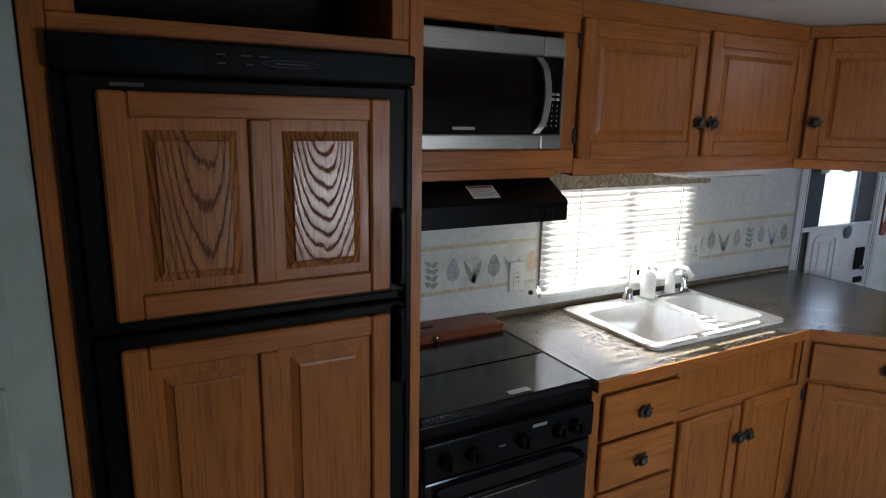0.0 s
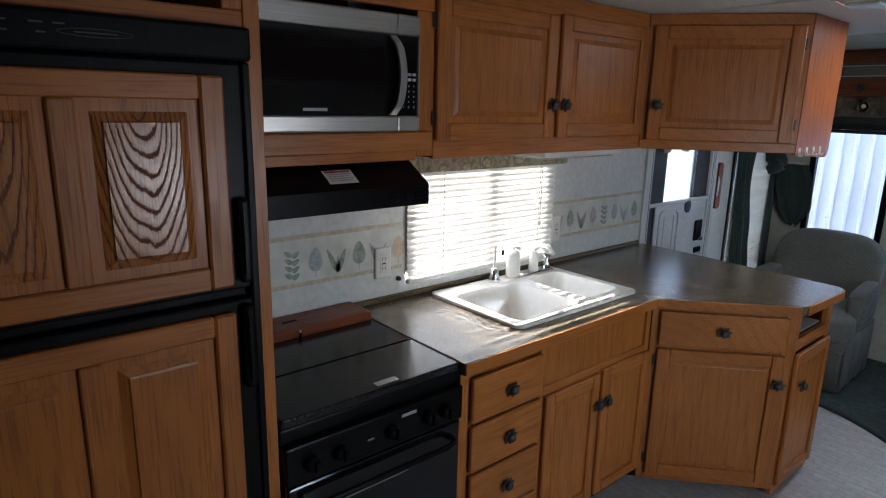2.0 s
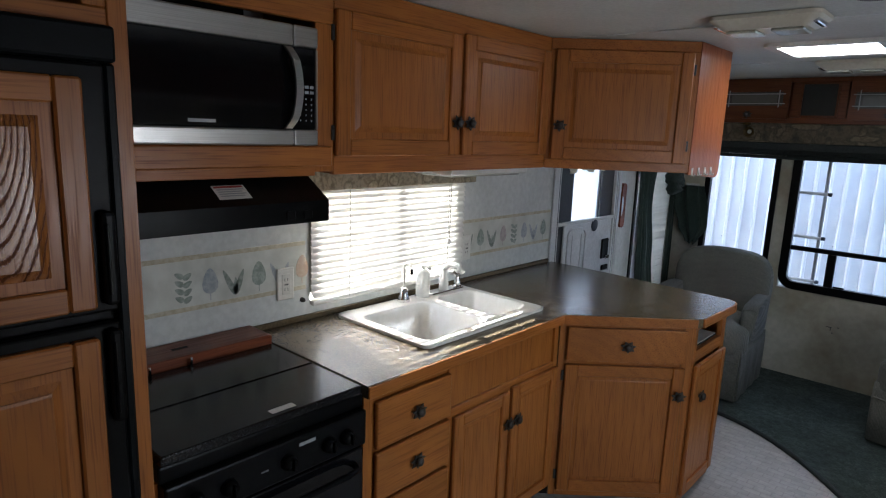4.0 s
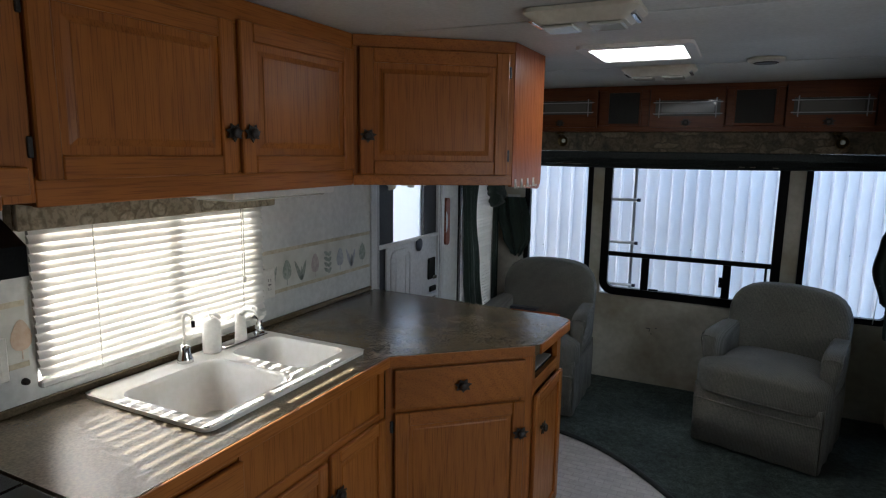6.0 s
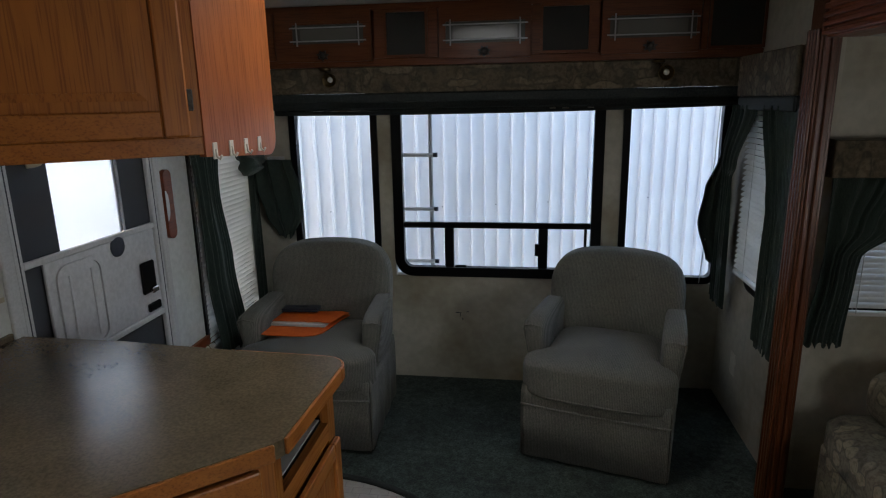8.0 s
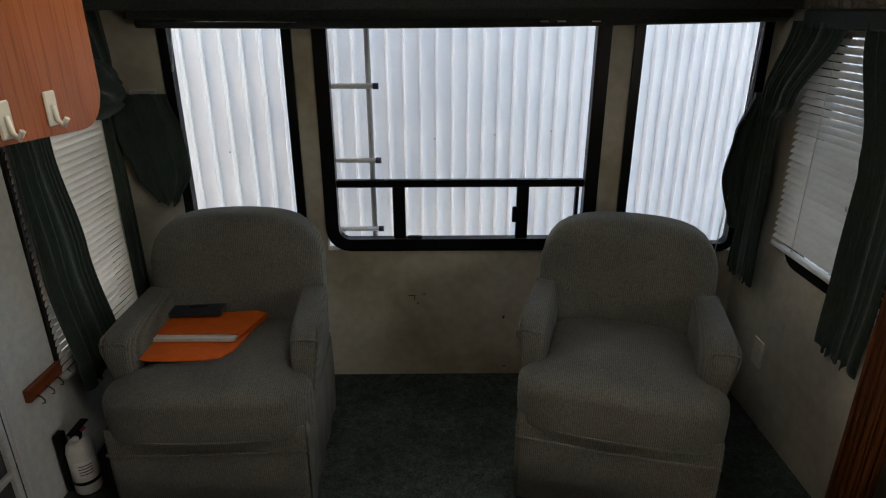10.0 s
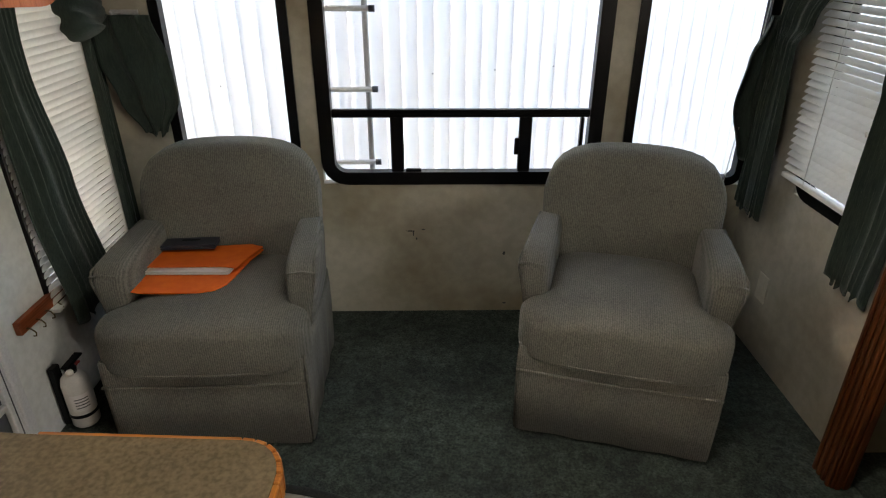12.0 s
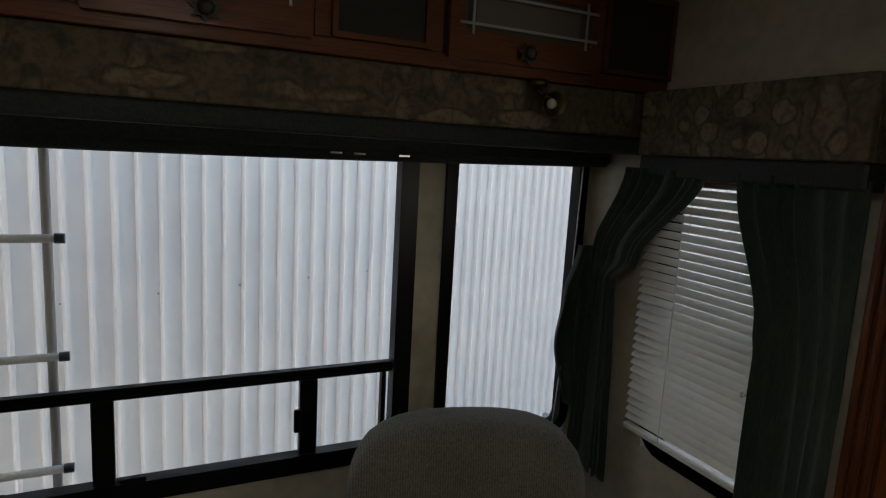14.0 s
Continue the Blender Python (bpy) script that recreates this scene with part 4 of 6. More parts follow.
for x0, x1, y0, y1 in ((0.135, 0.49, 1.675, 2.035), (0.135, 0.47, 2.085, 2.315)):
    for cx, cy, sx, sy in ((x0, y0, 1, 1), (x1, y0, -1, 1), (x0, y1, 1, -1), (x1, y1, -1, -1)):
        arc = [(cx + sx * (0.05 - 0.05 * math.cos(t)), cy + sy * (0.05 - 0.05 * math.sin(t))) for t in [radians(15 * i) for i in range(7)]]
        bm.faces.new([bm.verts.new((*p, rz1 - 0.0004)) for p in [(cx, cy)] + arc])
part("rim", bm, SINK_WHITE, sink)
part("drain", lathe(bmesh.new(), [(0.045, 0), (0.045, 0.004), (0.03, 0.003), (0.005, 0.001)], (0.31, 1.86, CT - 0.149)), CHROME, sink, "chrome drain")

faucet = thing("faucet", (0.085, 2.17, CT + 0.012), "white and chrome kitchen faucet on the sink rim", "faucet")
z = CT + 0.0125
part("base", boxed((0.06, 2.10, z), (0.115, 2.31, z + 0.010), bevel=0.005, seg=2), CHROME, faucet)
part("column", lathe(bmesh.new(), [(0.022, 0.010), (0.02, 0.05), (0.018, 0.10), (0.014, 0.112), (0.004, 0.116)], (0.088, 2.20, z), seg=18), WHITE_PLASTIC, faucet, "white spout column")
tb = bmesh.new()
tube(tb, [(0.088, 2.20, z + 0.10), (0.14, 2.18, z + 0.135), (0.20, 2.16, z + 0.14), (0.235, 2.15, z + 0.12)], 0.011, 10)
part("spout", tb, WHITE_PLASTIC, faucet)
part("handle_base", lathe(bmesh.new(), [(0.021, 0.010), (0.014, 0.03), (0.012, 0.05), (0.016, 0.065), (0.004, 0.07)], (0.088, 2.29, z), seg=16), CHROME, faucet)
tb = bmesh.new()
tube(tb, [(0.088, 2.29, z + 0.06), (0.10, 2.25, z + 0.085), (0.13, 2.22, z + 0.09)], 0.005)
part("lever", tb, CHROME, faucet, "curved chrome lever")

sprayer = thing("filter_tap", (0.088, 1.955, CT + 0.0125), "slim chrome drinking-water tap on the sink rim", "tap")
part("base", lathe(bmesh.new(), [(0.026, 0), (0.025, 0.012), (0.017, 0.03), (0.017, 0.05), (0.008, 0.058)], (0.088, 1.955, z), seg=18), CHROME, sprayer)
tb = bmesh.new()
tube(tb, [(0.088, 1.955, z + 0.055), (0.088, 1.955, z + 0.14)] + [(0.088 + 0.022 - 0.022 * math.cos(t), 1.955, z + 0.14 + 0.022 * math.sin(t)) for t in [radians(20 * i) for i in range(1, 9)]], 0.0045)
part("spout", tb, WHITE_PLASTIC, sprayer)
part("tip", lathe(bmesh.new(), [(0.006, 0), (0.006, 0.02)], (0.131, 1.955, z + 0.122), seg=10), BLACK_MATT, sprayer, "black tip")
bottle = thing("soap_dispenser", (0.085, 2.07, CT + 0.0125), "white plastic soap dispenser on the sink rim", "dispenser")
part("bottle", lathe(bmesh.new(), [(0.03, 0), (0.031, 0.01), (0.031, 0.10), (0.02, 0.115), (0.012, 0.12)], (0.085, 2.07, z), seg=20), WHITE_PLASTIC, bottle)
tb = bmesh.new()
tube(tb, [(0.085, 2.07, z + 0.118), (0.085, 2.07, z + 0.135), (0.11, 2.065, z + 0.137), (0.135, 2.06, z + 0.13)], 0.007)
part("pump", tb, WHITE_PLASTIC, bottle)

# ---- range ----
rng = thing("kitchen_range", (0.3, 1.02, 0), "black gas range with its glossy cover closed", "stove")
SY0, SY1 = 0.735, 1.300
part("body", boxed((0.012, SY0, 0.02), (0.575, SY1, 0.80), bevel=0.003), BLACK, rng)
part("filler", boxed((0.5, 0.684, 0.0), (0.585, SY0 - 0.0005, 0.80)), OAK_Z, rng, "oak filler strip")
part("cooktop", boxed((0.012, SY0 - 0.004, 0.8005), (0.60, SY1 + 0.004, 0.842), bevel=0.006, seg=2), BLACK, rng)
part("cover", boxed((0.145, SY0, 0.8425), (0.372, SY1 - 0.004, 0.868), bevel=0.004, seg=2), STOVE_TOP, rng, "glossy black rear cover leaf")
cv = part("cover", boxed((0.375, SY0, 0.8425), (0.605, SY1 - 0.004, 0.868), bevel=0.005, seg=2), STOVE_TOP, rng, "glossy black front cover leaf")
part("badge", boxed((0.565, 1.02, 0.8683), (0.588, 1.09, 0.8692), bevel=0.0003), STEEL, cv, "small silver badge")
for y in (0.90, 1.02):
    part("hinge_pin", lathe(bmesh.new(), [(0.004, 0), (0.004, 0.022), (0.002, 0.025)], (0.155, y, 0.868), seg=8), CHROME, rng)
R = frame_at((0.576, 0, 0), (0, 1, 0), (1, 0, 0))
cp = part("control_panel", boxed((SY0, 0.695, 0.0), (SY1, 0.80, 0.045), R, 0.006, 2), BLACK, rng)
for u in (0.80, 0.88, 1.04, 1.165, 1.225):
    k = part("control_knob", lathe(bmesh.new(), [(0.021, 0), (0.020, 0.012), (0.016, 0.024), (0.004, 0.026)], R @ Vector((u, 0.745, 0.0455)), (1, 0, 0), 18), BLACK_MATT, cp)
    part("pointer", boxed((u - 0.003, 0.732, 0.071), (u + 0.003, 0.762, 0.082), R, 0.001), BLACK_MATT, k)
part("logo", boxed((1.075, 0.772, 0.0455), (1.125, 0.781, 0.0462), R), PRINT_GREY, cp, "small white maker's mark")
part("print_bars", boxed((0.965, 0.742, 0.0455), (0.985, 0.746, 0.0462), R), PRINT_GREY, cp)
od = part("oven_door", boxed((SY0 + 0.006, 0.16, 0.0), (SY1 - 0.006, 0.688, 0.04), R, 0.006, 2), BLACK_GLOSS, rng)
tb = bmesh.new()
tube(tb, [R @ Vector(p) for p in ((0.775, 0.645, 0.04), (0.785, 0.645, 0.07), (0.83, 0.645, 0.078), (1.21, 0.645, 0.078), (1.25, 0.645, 0.07), (1.26, 0.645, 0.04))], 0.009, 10)
part("oven_handle", tb, BLACK, od)
part("trim_line", boxed((0.77, 0.60, 0.0405), (1.10, 0.603, 0.042), R), CHROME, od)
part("kick_drawer", boxed((SY0 + 0.006, 0.03, 0.0), (SY1 - 0.006, 0.152, 0.035), R, 0.005), BLACK, rng)
board = thing("wooden_board", (0.07, 0.98, 0.8425), "reddish wooden ledge behind the cooktop", "board")
part("plank", boxed((0.002, 0.70, 0.8428), (0.140, 1.302, 0.895), bevel=0.006, seg=2), REDWOOD, board)
for y in (0.86, 1.0):
    part("slot", boxed((0.06, y, 0.8951), (0.075, y + 0.05, 0.8958)), DARK, board)

# ---- soft shapes, blinds and curtains ----
def cushion(bm, centre, half, p=5.0, n=9, F=WORLD, shape=None):
    """A stuffed block: a box whose sides swell and whose edges are round."""
    made = {}
    def at(d):
        key = tuple(round(c, 4) for c in d)
        if key not in made:
            r = sum(abs(c) ** p for c in d) ** (1 / p)
            q = Vector([c / r * h for c, h in zip(d, half)])
            if shape:
                q = shape(q)
            made[key] = bm.verts.new(F @ (q + Vector(centre)))
        return made[key]
    g = [math.tan(radians(45) * (2 * i / n - 1)) for i in range(n + 1)]
    for axis in range(3):
        for side in (-1, 1):
            for i in range(n):
                for j in range(n):
                    quad = []
                    for a, b in ((i, j), (i + 1, j), (i + 1, j + 1), (i, j + 1)):
                        d = [0, 0, 0]
                        d[axis], d[(axis + 1) % 3], d[(axis + 2) % 3] = side, g[a], g[b]
                        quad.append(at(d))
                    f = bm.faces.new(quad if side > 0 else quad[::-1])
                    f.smooth = True
    return bm


def soft(centre, half, p=5.0, F=WORLD, shape=None, n=9):
    return cushion(bmesh.new(), centre, half, p, n, F, shape)


def blind(name, F, u0, u1, v0, v1, n, pitch, tilt, label, width=0.025, cords=(0.15, 0.85), vinyl_slat=None):
    """A slatted blind: head rail, slats of their own, bottom rail and ladder cords."""
    slat = vinyl_slat or SLAT
    at = F @ Vector(((u0 + u1) / 2, v0, n))
    b = thing(name, at, label, "blind")
    part("head_rail", boxed((u0, v1 - 0.025, n - 0.014), (u1, v1, n + 0.014), F, 0.002), slat, b)
    rows = int((v1 - v0 - 0.05) / pitch)
    bm = bmesh.new()
    half = (u1 - u0) / 2 - 0.003
    c, s = math.cos(radians(tilt)), math.sin(radians(tilt))
    prof = [(-width / 2, 0.0), (-width / 4, 0.0016), (0, 0.0022), (width / 4, 0.0016), (width / 2, 0.0)]
    lines = []
    for u in (-half, half):
        lines.append([bm.verts.new(F.to_3x3() @ Vector((u, a * s + h * c, a * c - h * s))) for a, h in prof])
        lines.append([bm.verts.new(F.to_3x3() @ Vector((u, a * s + (h - 0.0007) * c, a * c - (h - 0.0007) * s))) for a, h in prof])
    for k in range(4):
        for l, m in ((0, 2), (1, 3)):
            f = bm.faces.new((lines[l][k], lines[l][k + 1], lines[m][k + 1], lines[m][k]))
            f.smooth = True
    me = mesh_of("slat", bm, slat)
    for i in range(rows):
        v = v0 + 0.03 + pitch * (i + 0.5)
        shared("slat", me, b, F @ Vector(((u0 + u1) / 2, v, n)), (random.uniform(-0.004, 0.004), random.uniform(-0.01, 0.01), random.uniform(-0.002, 0.002)))
    part("bottom_rail", boxed((u0, v0, n - 0.012), (u1, v0 + 0.018, n + 0.012), F, 0.004), slat, b)
    for q in cords:
        u = u0 + (u1 - u0) * q
        for d in (-width * 0.52, width * 0.52):
            part("ladder_cord", boxed((u - 0.0012, v0 + 0.01, n + d - 0.0008), (u + 0.0012, v1 - 0.02, n + d + 0.0008), F), BLIND_TAPE, b)
    return b


def drape(name, F, rows, folds, amp, label, material=None, group="curtains", lift=0.0):
    """A gathered curtain: rows of (v, u0, u1, n) from the top down, with folds that tighten where it is tied."""
    bm = bmesh.new()
    cols, steps = 12 * folds, 44
    vs = [r[0] for r in rows]
    grid = []
    for i in range(steps + 1):
        v = vs[0] + (vs[-1] - vs[0]) * i / steps
        k = max(j for j in range(len(rows) - 1) if rows[j][0] >= v - 1e-6)
        a, b = rows[k], rows[k + 1]
        t = (v - a[0]) / (b[0] - a[0])
        t = t * t * (3 - 2 * t)
        u0, u1, n = (a[q] + (b[q] - a[q]) * t for q in (1, 2, 3))
        line = []
        for j in range(cols + 1):
            s = j / cols
            ph = 2 * math.pi * folds * (s + 0.05 * math.sin(6.3 * s + 11 * rows[0][1]) + 0.025 * math.sin(15 * s + 2.2 * i / steps)) + 0.9 * math.sin(2.4 * i / steps + 4 * s)
            wob = 0.35 * math.sin(ph * 0.5 + 1.7 * i / steps + 1) + 0.12 * math.sin(9 * i / steps + ph)
            depth = amp * (0.65 + 0.35 * math.sin(5 * s + 2 * i / steps)) * (math.sin(ph) + wob)
            hem = 0.012 * math.sin(ph * 0.7 + 0.6) * (i == steps)
            line.append(bm.verts.new(F @ Vector((u0 + (u1 - u0) * s + 0.2 * amp * math.cos(ph), v + hem - lift * s * i / steps, n + depth))))
        grid.append(line)
    for a, b in zip(grid, grid[1:]):
        for j in range(cols):
            f = bm.faces.new((a[j], a[j + 1], b[j + 1], b[j]))
            f.smooth = True
    at = F @ Vector(((rows[-1][1] + rows[-1][2]) / 2, rows[-1][0], rows[-1][3]))
    ob = thing(name, at, label, "curtain", group)
    cloth = part("cloth", bm, material or CURTAIN, ob)
    sol = cloth.modifiers.new("thickness", "SOLIDIFY")
    sol.thickness = 0.003
    return ob


def valance(name, F, u0, u1, v0, v1, n1, label, band=0.05, n0=0.001, category="valance", cloth=None):
    """A padded, fabric-covered box valance with a dark band along its lower edge."""
    ob = thing(name, F @ Vector(((u0 + u1) / 2, v0, n1)), label, category)
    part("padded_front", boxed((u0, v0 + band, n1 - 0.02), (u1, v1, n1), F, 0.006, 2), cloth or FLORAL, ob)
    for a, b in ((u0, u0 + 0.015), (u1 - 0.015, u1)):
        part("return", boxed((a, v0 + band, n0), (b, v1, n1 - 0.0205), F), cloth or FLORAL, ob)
    if band:
        part("band", boxed((u0 + 0.002, v0, n0 + 0.004), (u1 - 0.002, v0 + band - 0.0005, n1 - 0.006), F, 0.006), TRIM_GREEN, ob, "dark green gathered band")
    return ob


def window(name, F, u0, u1, v0, v1, r, label, frame=0.035, bars=(), material=None, depth=0.03, inner=0.02):
    """A window with a round-cornered frame, a pane and its bars (u0, u1, v0, v1)."""
    w = thing(name, F @ Vector(((u0 + u1) / 2, v0, 0)), label, "window", kind="structure")
    material = material or BLACK
    part("window_frame", ring(bmesh.new(), rounded(u0, u1, v0, v1, r + frame), rounded(u0 + frame, u1 - frame, v0 + frame, v1 - frame, r), -depth, 0.012, F), material, w, "black window frame")
    g = part("pane", boxed((u0 + frame * 0.8, v0 + frame * 0.8, -depth + 0.004), (u1 - frame * 0.8, v1 - frame * 0.8, -depth + 0.008), F), GLASS, w, "clear glass")
    g.visible_shadow = False
    for b in bars:
        part("bar", boxed((b[0], b[2], -depth + 0.009), (b[1], b[3], 0.006), F, 0.003), material, w)
    return w


FL = frame_at((0, 0, 0), (0, 1, 0), (1, 0, 0))            # left wall: u = y
FR = frame_at((W, 0, 0), (0, -1, 0), (-1, 0, 0))          # right wall: u = -y
FB = frame_at((0, REAR, 0), (1, 0, 0), (0, -1, 0))        # rear wall: u = x
FS = frame_at((0, SLIDE[1], 0), (1, 0, 0), (0, -1, 0))   # slide-out end wall

# ---- rear windows ----
window("window_1", FB, 0.255, 0.735, 0.60, 1.62, 0.03, "tall dark-framed fixed rear window", 0.035)
w2 = window("window_2", FB, 0.81, 1.898, 0.61, 1.62, 0.045, "large dark-framed rear window with a slider below", 0.052,
            bars=((0.862, 1.846, 0.878, 0.908), (1.083, 1.132, 0.662, 0.8775), (1.580, 1.628, 0.662, 0.8775), (1.815, 1.828, 0.662, 0.8775)))
part("latch", boxed((1.562, 0.735, 0.007), (1.582, 0.80, 0.02), FB, 0.003), BLACK_MATT, w2, "black slider latch")
part("track_stop", boxed((1.14, 0.664, 0.0), (1.20, 0.676, 0.014), FB, 0.002), BLACK_MATT, w2)
part("bar_highlight", boxed((0.862, 0.889, 0.0065), (1.846, 0.897, 0.010), FB, 0.002), BLACK_MATT, w2)
window("window_3", FB, 1.985, 2.485, 0.60, 1.62, 0.03, "tall dark-framed fixed rear window", 0.035)

# the vehicle's own rear ladder, outside
lad = thing("rear_ladder", (0.83, REAR + 0.18, 0.2), "tubular aluminium ladder bolted outside behind the rear window", "ladder")
for x in (0.705, 0.992):
    tb = bmesh.new()
    tube(tb, [(x, REAR + 0.145, 0.25), (x, REAR + 0.145, 1.95)], 0.011, 10)
    part("rail", tb, PRINT_GREY, lad)
for z in (0.36, 0.66, 0.958, 1.255, 1.55):
    tb = bmesh.new()
    tube(tb, [(0.69, REAR + 0.125, z), (1.012, REAR + 0.125, z)], 0.0105, 10)
    rg = part("rung", tb, ALUMINIUM, lad)
    part("end_cap", lathe(bmesh.new(), [(0.0125, 0), (0.0125, 0.022)], (1.010, REAR + 0.125, z), (1, 0, 0), 10), NAVY, rg)
part("mount", boxed((0.70, REAR + 0.052, 0.30), (0.71, REAR + 0.165, 0.34)), ALUMINIUM, lad)
part("mount", boxed((0.98, REAR + 0.052, 0.30), (0.99, REAR + 0.165, 0.34)), ALUMINIUM, lad)

# ---- outside ----
solo("ground", boxed((-120, -120, -1.1), (120, 120, -0.95)), GRAVEL, (0, 0, -0.95), "pale gravel ground reaching the horizon", "ground", kind="structure")
BARN = pose(1.3, 6.85, -0.95, 0, 0, 17.3)      # its face runs away from the vehicle to the right
barn = thing("metal_building", (1.3, 6.85, -0.95), "white ribbed metal building standing behind the rear windows", "building")
bm = bmesh.new()
pitch, x = 0.116, -8.004
prof = []
while x < 9.0:
    prof += [(x, 0.0), (x + 0.066, 0.0), (x + 0.073, -0.040), (x + 0.090, -0.040), (x + 0.097, 0.0)]
    x += pitch
BH = 5.3
low = [bm.verts.new(BARN @ Vector((a, b, 0))) for a, b in prof]
high = [bm.verts.new(BARN @ Vector((a, b, BH))) for a, b in prof]
for i in range(len(prof) - 1):
    bm.faces.new((low[i], low[i + 1], high[i + 1], high[i]))
part("ribbed_wall", bm, BARN_WHITE, barn)
part("building_body", boxed((-8.0, 0.02, 0.0), (9.0, 4.0, BH), BARN), BARN_WHITE, barn)
part("eave_trim", boxed((-8.05, -0.06, BH - 0.08), (9.05, 0.019, BH + 0.06), BARN), BARN_WHITE, barn)
part("lap_seam", boxed((0.20, -0.0035, 0.0), (0.206, -0.0005, BH - 0.081), BARN), PRINT_GREY, barn, "thin dark lap seam between two sheets")
for k in range(7):
    for z in (1.62, 2.60):
        part("screw", lathe(bmesh.new(), [(0.006, 0), (0.006, 0.003), (0.002, 0.005)], BARN @ Vector((-1.45 + 0.464 * k, -0.001, z)), BARN.to_3x3() @ Vector((0, -1, 0)), 8), PRINT_GREY, barn)

# ---- rear overhead cabinets ----
RC = frame_at((0, 4.54, 0), (1, 0, 0), (0, -1, 0))
rcab = thing("overhead_cabinet", (1.25, 4.68, 1.70), "long oak overhead cabinet, wood darkened for shade, with glass-fronted doors and speakers", "cabinet")
part("body", boxed((0.003, 4.5605, 1.705), (W - 0.003, REAR - 0.002, TOP - 0.003)), OAK_SHADED, rcab)
part("top_rail", boxed((0.003, 1.945, -0.02), (W - 0.003, TOP - 0.003, 0.0), RC, 0.002), OAK_SHADED, rcab)
part("bottom_rail", boxed((0.003, 1.70, -0.02), (W - 0.003, 1.735, 0.0), RC, 0.002), OAK_SHADED, rcab)
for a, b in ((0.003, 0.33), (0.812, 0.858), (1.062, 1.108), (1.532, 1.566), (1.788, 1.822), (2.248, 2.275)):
    part("stile", boxed((a, 1.7355, -0.02), (b, 1.9445, 0.0), RC), OAK_SHADED, rcab)
for a, b in ((0.858, 1.062), (1.566, 1.788), (2.275, W - 0.003)):
    sp = part("speaker", boxed((a + 0.004, 1.7385, -0.018), (b - 0.004, 1.9415, 0.004), RC, 0.003), SPEAKER, rcab, "dark cloth speaker grille")
    part("grille_frame", ring(bmesh.new(), rounded(a + 0.0005, b - 0.0005, 1.736, 1.944, 0.003), rounded(a + 0.012, b - 0.012, 1.748, 1.932, 0.002), 0.0045, 0.010, RC), OAK_SHADED, sp)
for a, b, g0, g1, z0, z1 in ((0.34, 0.80, 0.425, 0.765, 1.805, 1.89), (1.115, 1.525, 1.145, 1.50, 1.79, 1.882), (1.83, 2.24, 1.865, 2.225, 1.79, 1.882)):
    d = part("door", ring(bmesh.new(), rounded(a, b, 1.725, 1.955, 0.004), rounded(g0, g1, z0, z1, 0.003), 0.001, 0.018, RC), OAK_SHADED, rcab, "oak door with a glass light")
    gl = part("glass", boxed((g0 - 0.008, z0 - 0.006, 0.0012), (g1 + 0.008, z1 + 0.006, 0.008), RC), CAB_GLASS, d, "dark reflecting glass")
    part("etched_band", boxed((g0 + 0.035, z0 + 0.018, 0.0082), (g1 - 0.035, z1 - 0.018, 0.0088), RC), CAB_GLASS_BAND, gl)
    for v in (z0 + 0.013, z1 - 0.013):
        part("lead_line", boxed((g0 - 0.012, v - 0.003, 0.0185), (g1 + 0.012, v + 0.003, 0.022), RC), PRINT_GREY, gl)
    for u in (g0 + 0.022, g1 - 0.022):
        part("lead_line", boxed((u - 0.003, z0 - 0.010, 0.0185), (u + 0.003, z1 + 0.010, 0.0215), RC), PRINT_GREY, gl)
    knob(d, RC, (a + b) / 2, 1.752, 0.018)

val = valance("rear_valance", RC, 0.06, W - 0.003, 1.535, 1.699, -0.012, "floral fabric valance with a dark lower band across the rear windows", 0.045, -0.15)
# rolled shade under the valance, sagging a little
shade = thing("roller_shade", (1.36, REAR - 0.075, 1.49), "rolled dark pleated shade hanging across the rear windows", "shade")
tb = bmesh.new()
tube(tb, [(0.22 + 2.27 * i / 20, REAR - 0.075, 1.496 + 0.018 * i / 20 - 0.010 * math.sin(math.pi * i / 20)) for i in range(21)], 0.020, 12)
part("roll", tb, TRIM_GREEN, shade)
part("head_box", boxed((0.2, REAR - 0.11, 1.504), (2.49, REAR - 0.005, 1.58), bevel=0.006), TRIM_GREEN, shade)
tb = bmesh.new()
tube(tb, [(0.30, REAR - 0.097, 1.500), (0.78, REAR - 0.096, 1.496)], 0.0025, 6)
part("rod", tb, CHROME, shade, "thin bright rod")
for u in (1.62, 1.68, 1.80):
    part("clip", boxed((u, REAR - 0.10, 1.494), (u + 0.03, REAR - 0.094, 1.499)), CHROME, shade)
cord = thing("pull_cord", (2.40, REAR - 0.07, 0.7), "thin white shade cord hanging by the window", "cord")
tb = bmesh.new()
tube(tb, [(2.415, REAR - 0.07, 1.50), (2.40, REAR - 0.07, 0.95), (2.385, REAR - 0.06, 0.62)], 0.0022, 6)
part("string", tb, WHITE_PLASTIC, cord)
tb = bmesh.new()
tube(tb, [(0.33, REAR - 0.06, 1.50), (0.318, REAR - 0.06, 1.36), (0.312, REAR - 0.06, 1.33)], 0.003, 6)
solo("tilt_wand", tb, PRINT_GREY, (0.32, REAR - 0.06, 1.33), "short grey wand hanging before the window", "wand")

